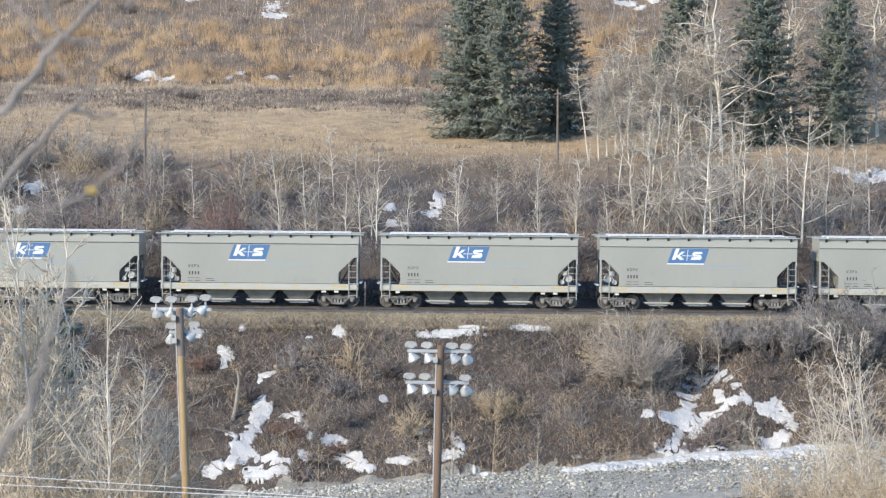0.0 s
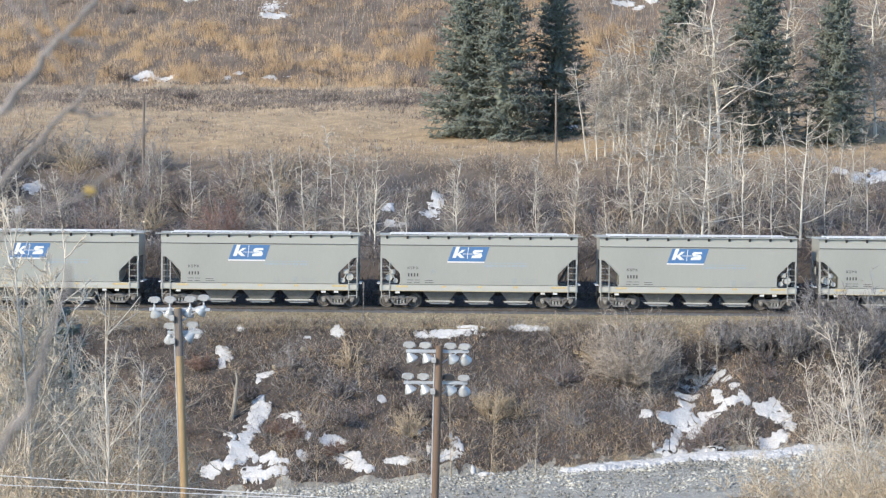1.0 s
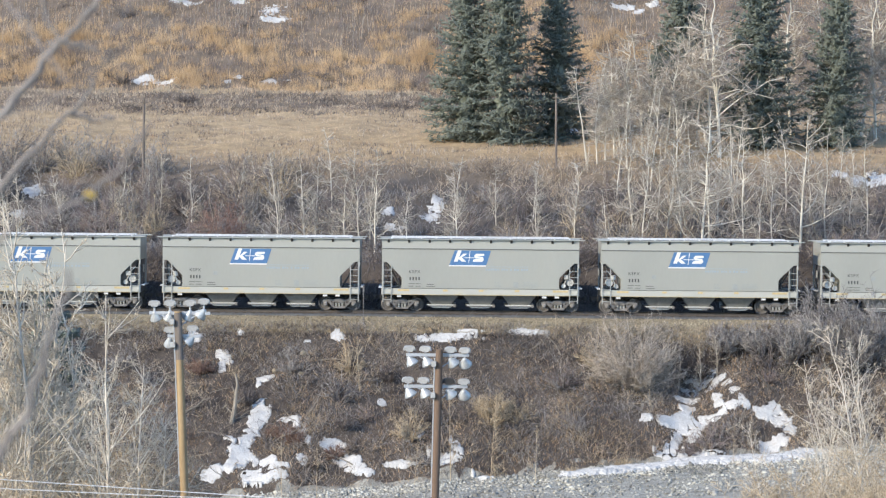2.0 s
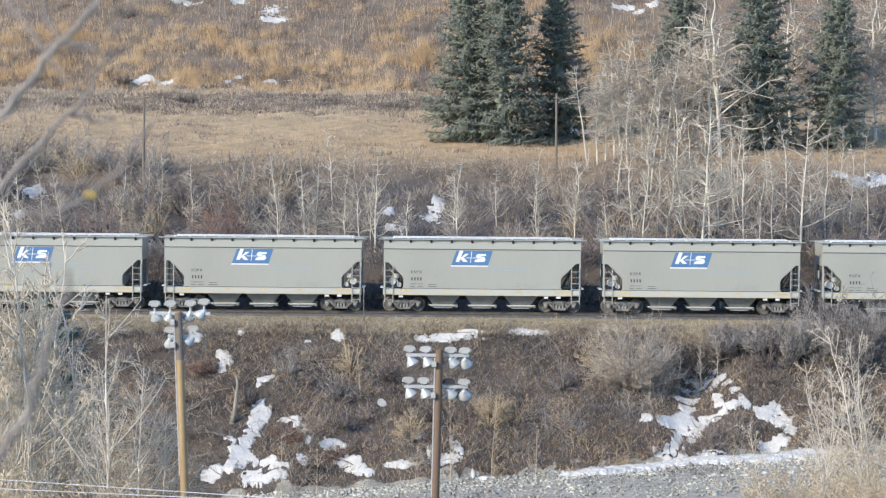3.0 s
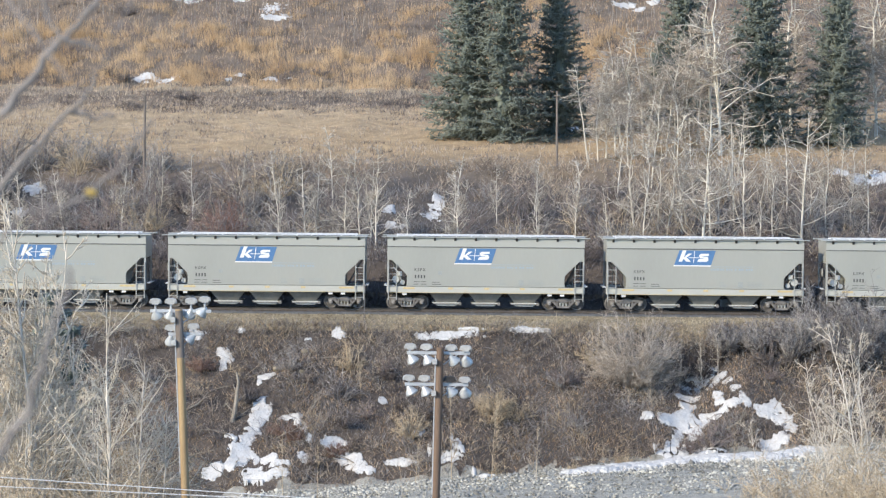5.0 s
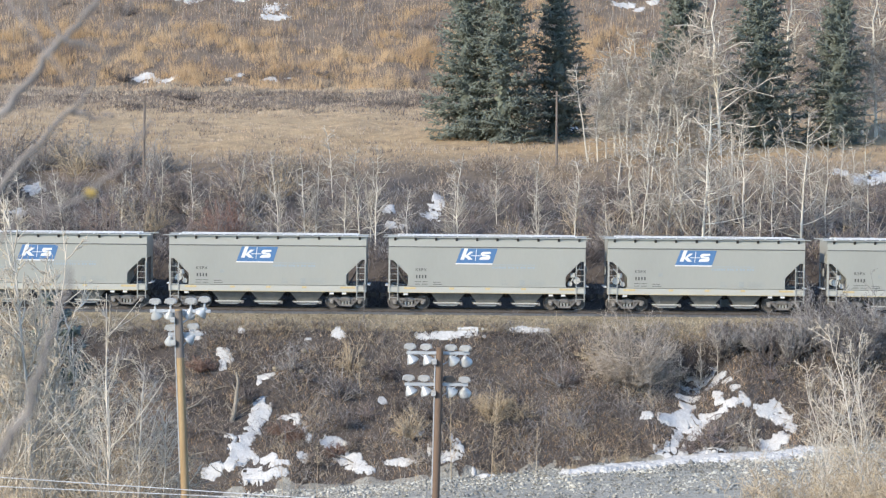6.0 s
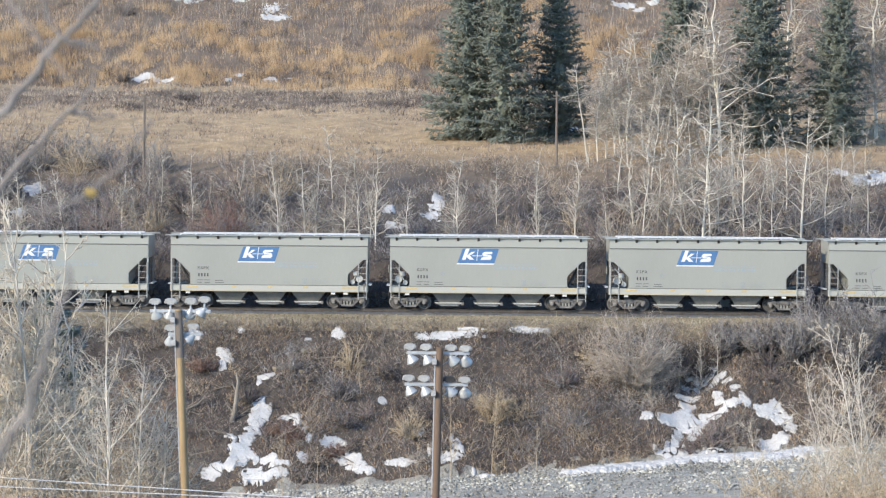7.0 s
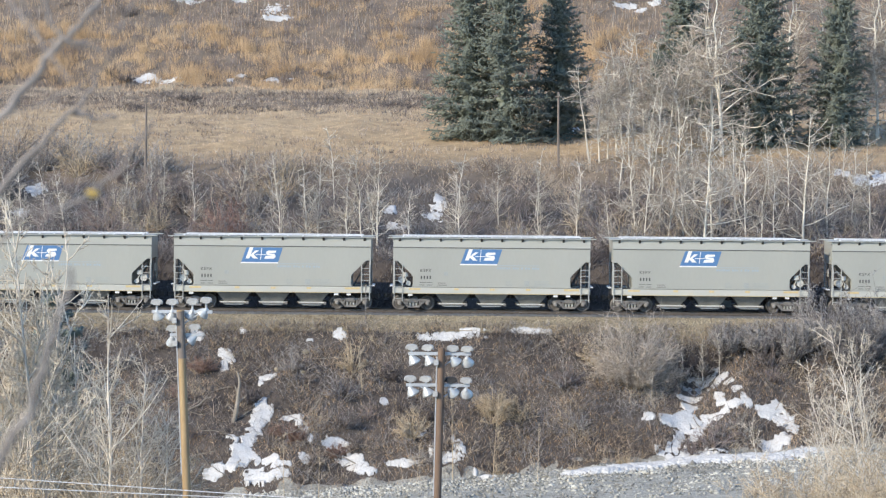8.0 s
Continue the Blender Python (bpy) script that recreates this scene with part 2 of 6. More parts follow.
def add_prism(bm, pts, axis, a, b):
    """A polygon in the plane across an axis, drawn out from a to b along it. axis y: pts are (x, z)."""
    def v(p, h):
        return bm.verts.new((p[0], h, p[1]) if axis == "y" else (h, p[0], p[1]) if axis == "x" else (p[0], p[1], h))
    lo, hi = [v(p, a) for p in pts], [v(p, b) for p in pts]
    n = len(pts)
    fs = [bm.faces.new(lo), bm.faces.new(hi[::-1])]
    fs += [bm.faces.new((lo[i], hi[i], hi[(i + 1) % n], lo[(i + 1) % n])) for i in range(n)]
    return fs


def prism(pts, axis, a, b, bev=0.0):
    bm = bmesh.new()
    fs = add_prism(bm, pts, axis, a, b)
    if bev:
        bmesh.ops.recalc_face_normals(bm, faces=bm.faces)
        bmesh.ops.bevel(bm, geom=list({e for f in fs for e in f.edges}), offset=bev, segments=2, affect="EDGES")
    return bm


def add_rod(bm, a, b, r, sides=6, r2=None):
    a, b = Vector(a), Vector(b)
    d = b - a
    m = Matrix.Translation((a + b) / 2) @ d.to_track_quat("Z", "Y").to_matrix().to_4x4()
    bmesh.ops.create_cone(bm, cap_ends=True, segments=sides, radius1=r, radius2=r if r2 is None else r2, depth=d.length, matrix=m)


def add_lathe(bm, prof, sides=16, m=Matrix()):
    """A profile of (radius, height) spun round z."""
    rings = []
    for r, h in prof:
        rings.append([bm.verts.new(m @ Vector((r * math.cos(a), r * math.sin(a), h))) for a in (2 * math.pi * i / sides for i in range(sides))])
    for p, q in zip(rings, rings[1:]):
        for i in range(sides):
            j = (i + 1) % sides
            bm.faces.new((p[i], p[j], q[j], q[i]))
    bm.faces.new(rings[0][::-1])
    bm.faces.new(rings[-1])


def unit(v):
    return v / np.maximum(np.linalg.norm(v, axis=-1, keepdims=True), 1e-9)


def spikes(P, r, axis):
    """Twigs that run out to a point: three faces each."""
    n = len(P)
    ref = np.where(np.abs(axis[:, 2:3]) > 0.9, np.array([[1.0, 0, 0]]), np.array([[0, 0, 1.0]]))
    u = unit(np.cross(axis, ref))
    w = np.cross(axis, u)
    V = np.empty((n, 4, 3))
    for j in range(3):
        V[:, j] = P[:, 0] + (u * math.cos(j * 2.0944) + w * math.sin(j * 2.0944)) * r[:, None]
    V[:, 3] = P[:, 1]
    F = (np.arange(n) * 4)[:, None, None] + np.array([[0, 1, 3], [1, 2, 3], [2, 0, 3]])[None]
    return V.reshape(-1, 3), F.reshape(-1, 3)


def as_tris(f):
    return f if f.shape[1] == 3 else np.concatenate([f[:, [0, 1, 2]], f[:, [0, 2, 3]]], 1).reshape(-1, 3)


def tubes(P, R, sides=3):
    """Tapered tubes along polylines. P (n, k, 3), R (n, k). Gives verts and quads."""
    n, k, _ = P.shape
    axis = unit(P[:, -1] - P[:, 0])
    if k == 2 and sides == 3:
        return spikes(P, R[:, 0] * 0.75 + R[:, 1] * 0.75, axis)
    ref = np.where(np.abs(axis[:, 2:3]) > 0.9, np.array([[1.0, 0, 0]]), np.array([[0, 0, 1.0]]))
    u = unit(np.cross(axis, ref))
    w = np.cross(axis, u)
    ang = np.arange(sides) * 2 * np.pi / sides
    ring = u[:, None, :] * np.cos(ang)[None, :, None] + w[:, None, :] * np.sin(ang)[None, :, None]
    V = P[:, :, None, :] + ring[:, None, :, :] * R[:, :, None, None]
    base = (np.arange(n) * k * sides)[:, None, None]
    row = (np.arange(k - 1) * sides)[None, :, None]
    i = np.arange(sides)[None, None, :]
    j = (np.arange(sides) + 1) % sides
    j = j[None, None, :]
    F = np.stack([base + row + i, base + row + j, base + row + sides + j, base + row + sides + i], -1)
    return V.reshape(-1, 3), F.reshape(-1, 4)


def joined(sets):
    vs, fs, o = [], [], 0
    if len({f.shape[1] for _, f in sets}) > 1:
        sets = [(v, as_tris(f)) for v, f in sets]
    for v, f in sets:
        vs.append(v)
        fs.append(f + o)
        o += len(v)
    return np.concatenate(vs), np.concatenate(fs)


def grow(rng, P, R, per, t0, t1, length, angle, lift=0.0, k=3, thin=0.6, wob=0.08, tip=0.3, flat=1.0):
    """Side shoots on polylines: `per` on each, between t0 and t1 along it."""
    n, K, _ = P.shape
    idx = np.repeat(np.arange(n), per)
    t = rng.uniform(t0, t1, len(idx))
    s = t * (K - 1)
    i = np.minimum(s.astype(int), K - 2)
    f = (s - i)[:, None]
    a, b = P[idx, i], P[idx, i + 1]
    base = a + (b - a) * f
    tan = unit(b - a)
    r0 = (R[idx, i] + (R[idx, i + 1] - R[idx, i]) * f[:, 0]) * thin
    rnd = rng.normal(size=(len(idx), 3)) * np.array([1, 1, flat])
    perp = unit(rnd - tan * np.sum(rnd * tan, -1, keepdims=True))
    ang = np.radians(rng.normal(angle, angle * 0.2, len(idx)))[:, None]
    d = unit(tan * np.cos(ang) + perp * np.sin(ang) + np.array([0, 0, lift]))
    L = length * (1 - 0.55 * t) * rng.uniform(0.6, 1.25, len(idx))
    u = np.linspace(0, 1, k)[None, :, None]
    Q = base[:, None] + d[:, None] * (L[:, None, None] * u)
    Q = Q + np.array([0, 0, 1.0]) * (lift * 0.5 * L[:, None, None] * u ** 2)
    Q[:, 1:] += rng.normal(size=(len(idx), k - 1, 3)) * (wob * L)[:, None, None]
    RR = r0[:, None] * np.linspace(1, tip, k)[None]
    return Q, RR


def stems(rng, base, height, lean, r, k=3, wob=0.08):
    """Upright shoots from points on the ground."""
    n = len(base)
    d = rng.normal(size=(n, 3)) * lean
    d[:, 2] = 1.0
    d = unit(d)
    L = height if np.ndim(height) else np.full(n, height)
    u = np.linspace(0, 1, k)[None, :, None]
    P = base[:, None] + d[:, None] * (L[:, None, None] * u)
    P[:, 1:] += rng.normal(size=(n, k - 1, 3)) * (wob * L)[:, None, None]
    R = (np.full(n, r) if not np.ndim(r) else r)[:, None] * np.linspace(1, 0.4, k)[None]
    return P, R


def blades(rng, base, height, lean, width):
    """Grass: thin three-sided spikes."""
    n = len(base)
    d = rng.normal(size=(n, 3)) * lean
    d[:, 2] = 1.0
    d = unit(d)
    a = rng.uniform(0, 2 * np.pi, n)
    tip = base + d * height[:, None]
    V = np.empty((n, 4, 3))
    for j in range(3):
        b = a + j * 2.0944
        V[:, j] = base + np.stack([np.cos(b), np.sin(b), np.full(n, -0.2)], -1) * (width / 2)[:, None]
    V[:, 3] = tip
    o = (np.arange(n) * 4)[:, None, None]
    F = o + np.array([[0, 1, 3], [1, 2, 3], [2, 0, 3]])[None]
    return V.reshape(-1, 3), F.reshape(-1, 3)
# ---- the lie of the land ----
def toe(x):
    """How far from the top of the bank its foot lies."""
    return np.clip(11.3 - 0.105 * (x - 1.5), 7.5, 14.0)


def vnoise(x, y, seed=0):
    """Smooth value noise, 0..1, one cell a unit."""
    xi, yi = np.floor(x), np.floor(y)
    fx, fy = x - xi, y - yi
    fx, fy = fx * fx * (3 - 2 * fx), fy * fy * (3 - 2 * fy)

    def h(a, b):
        v = np.sin(a * 127.1 + b * 311.7 + seed * 74.7) * 43758.5453
        return v - np.floor(v)
    return (h(xi, yi) * (1 - fx) + h(xi + 1, yi) * fx) * (1 - fy) + (h(xi, yi + 1) * (1 - fx) + h(xi + 1, yi + 1) * fx) * fy


def fbm(x, y, seed=0, octaves=4):
    return sum(vnoise(x * 2 ** k, y * 2 ** k, seed + k) * 0.5 ** k for k in range(octaves)) / (2 - 0.5 ** (octaves - 1))


def lumps(x, y):
    return (0.9 * (fbm(x / 3.0, y / 3.0, 5, 3) - 0.5) + 0.22 * np.sin(0.61 * x + 0.37 * y) * np.sin(0.43 * y - 0.19 * x + 1.3) + 0.12 * np.sin(1.31 * x - 0.83 * y + 0.4)
            + 0.10 * np.sin(0.97 * y + 1.7 * x + 2.1) * np.cos(0.71 * x))


def land(x, y):
    """Ground height: near hillside, valley road, bank, track bench, brushy slope, meadow, hill."""
    x, y = np.asarray(x, float), np.asarray(y, float)
    d = y + 154.4
    s = toe(x)
    zt = -0.6 - 0.73 * s
    near = 8.9 - 0.17 * d
    bank = np.clip(-4.5 - y, 0, None) / s
    front = np.where(bank < 1, -0.6 - 0.73 * s * (bank + 0.035 * np.sin(6.283 * bank)), np.where(d > 100, zt - 0.012 * (s * (bank - 1)), near))
    front = np.maximum(front, np.where(d < 116, near, -99))
    back = -0.75 + 1.0 * np.clip(y - 3.8, 0, 3.4) + 0.08 * np.clip(y - 7.2, 0, 7.8) + 0.268 * np.clip(y - 15.0, 0, 20.6) + 0.108 * np.clip(y - 35.6, 0, 74.4) + 0.42 * np.clip(y - 110, 0, 260) + 0.05 * np.clip(y - 370, 0, 9000)
    z = np.where(y < -4.5, front, np.where(y < 3.8, -0.6 - 0.036 * np.clip(y, 0, 5), back))
    rough = np.clip((np.abs(y + 0.0) - 5.5) / 3.0, 0, 1) * np.where((y < -4.5 - s) & (d > 100), 0.25, 1.0) * np.where((y > 34) & (y < 105), 0.5, 1.0)
    gully = 0.7 * np.exp(-((x - 15.2 + 0.12 * (y + 10)) / 2.0) ** 2)
    gully = gully * np.clip(bank / 0.15, 0, 1) * np.clip((1.0 - bank) / 0.25, 0, 1)
    hollow = 1.3 * np.exp(-((x - 15.7) / 1.3) ** 2 - ((y + 7.2) / 1.3) ** 2)
    return z + lumps(x, y) * rough - gully - hollow
def graded(fine0, fine1, step, far0, far1):
    a = list(np.arange(fine0, fine1 + 1e-6, step))
    s = step
    while a[-1] < far1:
        s *= 1.35
        a.append(a[-1] + s)
    s = step
    while a[0] > far0:
        s *= 1.35
        a.insert(0, a[0] - s)
    return np.array(a)


def build_ground():
    xs, ys = graded(-50, 50, 0.7, -2500, 2500), np.concatenate([graded(-22, 36, 0.5, -2500, 36), graded(36.6, 150, 1.2, 36.6, 2500)])
    X, Y = np.meshgrid(xs, ys)
    Z = land(X, np.clip(Y, -160, None))
    V = np.stack([X, Y, Z], -1).reshape(-1, 3)
    nx, ny = len(xs), len(ys)
    i, j = np.meshgrid(np.arange(nx - 1), np.arange(ny - 1))
    q = (j * nx + i).ravel()
    F = np.stack([q, q + 1, q + nx + 1, q + nx], -1)
    tagged(new("ground", arrays_mesh("ground", V, F, M_GROUND, True)), "brown valley ground with bank, meadow and hillside", "ground", "", "structure")


def build_road():
    """Crushed-rock road along the foot of the bank."""
    xs, ts = np.arange(-60, 60.1, 0.4), np.linspace(-0.5, 16.0, 30)
    X, T = np.meshgrid(xs, ts)
    Y = -4.5 - toe(X) - T
    Z = land(X, Y) + 0.10 - 0.22 * np.clip(-T, 0, 1) + 0.05 * np.sin(3.1 * X + 2 * Y) * np.sin(2.3 * Y - X)
    V = np.stack([X, Y, Z], -1).reshape(-1, 3)
    nx = len(xs)
    i, j = np.meshgrid(np.arange(nx - 1), np.arange(len(ts) - 1))
    q = (j * nx + i).ravel()
    F = np.stack([q, q + nx, q + nx + 1, q + 1], -1)
    road = tagged(new("road", arrays_mesh("road", V, F, M_ROADBED, True)), "grey crushed-rock road at the foot of the bank", "road", "", "structure")
    rng = np.random.default_rng(5)
    n = 13000
    x = rng.uniform(-26, 30, n)
    t = rng.uniform(0.1, 13, n) * np.where(rng.random(n) < 0.4, 0.3, 1)
    stones("road_stones", x, -4.5 - toe(x) - t, 0.12, rng.lognormal(-2.5, 0.36, n), M_ROCK, rng, "loose grey angular rocks on the road", "rocks")
    return road


def stones(name, x, y, lift, r, mat, rng, label, category):
    """Angular stones as one sheet of loose pieces."""
    n = len(x)
    oct_v = np.array([[1, 0, 0], [-1, 0, 0], [0, 1, 0], [0, -1, 0], [0, 0, 1], [0, 0, -1]], float)
    oct_f = np.array([[0, 2, 4], [2, 1, 4], [1, 3, 4], [3, 0, 4], [2, 0, 5], [1, 2, 5], [3, 1, 5], [0, 3, 5]])
    a = rng.uniform(0, 6.283, n)
    S = rng.uniform(0.6, 1.3, (n, 6, 1)) * oct_v[None] * r[:, None, None] * np.array([1, 1, 0.75])
    S = S + rng.normal(size=(n, 6, 3)) * (0.22 * r)[:, None, None]
    c, s = np.cos(a)[:, None], np.sin(a)[:, None]
    Xr, Yr = S[:, :, 0] * c - S[:, :, 1] * s, S[:, :, 0] * s + S[:, :, 1] * c
    z = land(x, y) + lift
    V = np.stack([Xr + x[:, None], Yr + y[:, None], S[:, :, 2] + z[:, None]], -1).reshape(-1, 3)
    F = (np.arange(n) * 6)[:, None, None] + oct_f[None]
    tagged(new(name, arrays_mesh(name, V, F.reshape(-1, 3), mat)), label, category, "", "stuff")


def build_track():
    prof = [(-5.05, -0.98), (-4.8, -0.74), (-4.4, -0.52), (-2.6, -0.46), (-1.75, -0.24), (-1.4, -0.20), (1.4, -0.20), (1.75, -0.24), (2.9, -0.62), (4.6, -0.76), (4.7, -1.8), (-5.3, -1.95)]
    bm = bmesh.new()
    add_prism(bm, prof, "x", -400, 400)
    bed = part("ballast_bed", bm, M_BALLAST)
    tagged(bed, "tan gravel ballast shoulder under the railway track", "ballast", "", "structure")
    rng = np.random.default_rng(6)
    n = 9000
    x, y = rng.uniform(-33, 33, n), rng.uniform(-5.05, -1.8, n)
    lift = -land(x, y) + np.interp(y, [-5.05, -4.8, -4.4, -2.6, -1.75, 0], [-0.98, -0.74, -0.52, -0.46, -0.24, -0.20]) + 0.01
    stones("ballast_stones", x, y, lift, rng.uniform(0.03, 0.065, n), M_STONE, rng, "loose tan ballast stones beside the track", "gravel")
    track = thing("railway_track", pose(0, 0, 0), "single railway track with rusty steel rails on timber ties", "track", "", "structure")
    rail_prof = [(-0.075, -0.17), (0.075, -0.17), (0.075, -0.158), (0.012, -0.13), (0.010, -0.05), (0.036, -0.035), (0.036, -0.004), (0.028, 0.0),
                 (-0.028, 0.0), (-0.036, -0.004), (-0.036, -0.035), (-0.010, -0.05), (-0.012, -0.13), (-0.075, -0.158)]
    for y in (-0.755, 0.755):
        part("rail", prism([(p + y, z) for p, z in rail_prof], "x", -300, 300), M_RAIL, track)
    bm = box(-0.11, 0.11, -1.3, 1.3, -0.34, -0.172, 0.012)
    first = part("tie", bm, M_TIE, track)
    first.location.x = -38.0
    for i in range(1, 140):
        piece("tie", first.data, track, pose(-38.0 + 0.55 * i, 0, rng.uniform(-0.008, 0.0), 0, 0, rng.normal(0, 0.5)))
    # darker grey strip than the tan shoulder
    part("crib", box(-120, 120, -1.95, 1.6, -0.32, -0.18, 0.03), M_CRIB, track, "dark grey ballast between the ties")
    return track
# ---- the train ----
PITCH, SPEED, FIRST, CARS = 14.04, 13.945, 2.26 - 3 * 14.04, 15
WHEEL_R = 0.457
HALF = 6.31


def text_part(body, size, x, y, z, parent, mat, label):
    cu = bpy.data.curves.new("lettering", "FONT")
    cu.body, cu.size, cu.extrude, cu.space_character = body, size, 0.002, 1.35
    cu.offset = 0.003
    tmp = bpy.data.objects.new("lettering", cu)
    scene.collection.objects.link(tmp)
    me = bpy.data.meshes.new_from_object(tmp.evaluated_get(bpy.context.evaluated_depsgraph_get()))
    bpy.data.objects.remove(tmp)
    me.materials.clear()
    me.materials.append(mat)
    ob = piece("lettering", me, parent, pose(x, y, z, 90, 0, 0), label)
    return ob


def bars(name, rows, mat, parent, label=""):
    """Flat painted bars on the near side: rows of x0, x1, z0, z1."""
    for x0, x1, z0, z1 in rows:
        part(name, box(x0, x1, -1.606, -1.598, z0 - 0.03, z1 - 0.03), mat, parent, label)


def wheelset_mesh():
    bm = bmesh.new()
    turn = Matrix.Rotation(radians(90), 4, "X")
    for s in (-1, 1):
        m = Matrix.Translation((0, s * 0.72, 0)) @ turn
        if s > 0:
            m = m @ Matrix.Rotation(radians(180), 4, "X")
        add_lathe(bm, ((0.10, 0.10), (0.13, 0.09), (0.15, 0.045), (0.34, 0.02), (0.38, 0.065), (WHEEL_R - 0.02, 0.07), (WHEEL_R - 0.004, 0.06),
                       (WHEEL_R, -0.03), (WHEEL_R + 0.028, -0.045), (WHEEL_R + 0.028, -0.07), (0.38, -0.07), (0.34, -0.03), (0.12, -0.05), (0.09, -0.06)), 20, m)
        for k in range(6):
            a = k * math.pi / 3
            add_rod(bm, (0.24 * math.cos(a), s * 0.75, 0.24 * math.sin(a)), (0.24 * math.cos(a), s * 0.775, 0.24 * math.sin(a)), 0.022, 6)
    add_rod(bm, (0, -1.12, 0), (0, 1.12, 0), 0.08, 10)
    return bm


def build_truck(car, x):
    """Three-piece freight truck, with side frames, springs and two wheelsets."""
    truck = part("truck", prism([(-0.28, 0.50), (0.28, 0.50), (0.36, 0.66), (0.24, 0.80), (-0.24, 0.80), (-0.36, 0.66)], "y", -1.14, 1.14, 0.03), M_TRUCK, car, "grimy cast-steel bogie")
    truck.location.x = x
    for s in (-1, 1):
        y0, y1 = (s * 1.02, s * 1.16)
        bm = bmesh.new()
        add_prism(bm, [(-1.06, 0.50), (-1.06, 0.66), (-0.78, 0.72), (-0.50, 0.74), (0.50, 0.74), (0.78, 0.72), (1.06, 0.66), (1.06, 0.50), (0.74, 0.56), (0.44, 0.62), (-0.44, 0.62), (-0.74, 0.56)], "y", y0, y1)
        add_prism(bm, [(-0.78, 0.60), (-0.62, 0.64), (-0.30, 0.30), (-0.36, 0.18)], "y", y0, y1)
        add_prism(bm, [(0.78, 0.60), (0.62, 0.64), (0.30, 0.30), (0.36, 0.18)], "y", y0, y1)
        add_box(bm, -0.40, 0.40, min(y0, y1), max(y0, y1), 0.16, 0.29, 0.02)
        for c in (-0.40, 0.40):
            add_box(bm, c - 0.05, c + 0.05, min(y0, y1), max(y0, y1), 0.28, 0.63)
        part("side_frame", bm, M_TRUCK, truck)
        for c in (-0.2, 0.0, 0.2):
            bm = bmesh.new()
            add_lathe(bm, [(0.075 if k % 2 else 0.055, 0.29 + 0.02 * k) for k in range(11)], 10, Matrix.Translation((c, s * 1.09, 0)))
            part("spring", bm, M_LADDER, truck, "dusty coil spring")
        for c in (-0.89, 0.89):
            bm = bmesh.new()
            add_lathe(bm, ((0.10, 0.0), (0.125, 0.02), (0.125, 0.10), (0.07, 0.13)), 12, Matrix.Translation((c, s * 1.09, WHEEL_R)) @ Matrix.Rotation(radians(90 * s), 4, "X") @ Matrix.Rotation(radians(180), 4, "X"))
            part("bearing_cap", bm, M_DUSTY, truck)
    wheel = part("wheelset", wheelset_mesh(), M_WHEEL, truck, "steel wheels on one axle", False)
    wheel.location = (-0.89, 0, WHEEL_R)
    piece("wheelset", wheel.data, truck, pose(0.89, 0, WHEEL_R), "steel wheels on one axle")
    return truck


def build_ladder(car, x, z0, z1, y):
    bm = bmesh.new()
    for c in (x - 0.26, x + 0.26):
        add_box(bm, c - 0.028, c + 0.028, y - 0.025, y + 0.025, z0, z1)
    lad = part("ladder", bm, M_LADDER, car, "grey steel grab ladder")
    n = int((z1 - z0) / 0.38)
    for i in range(n):
        bm = bmesh.new()
        z = z0 + 0.16 + i * 0.38
        add_rod(bm, (x - 0.26, y - 0.02, z), (x + 0.26, y - 0.02, z), 0.02, 6)
        part("rung", bm, M_LADDER, lad)


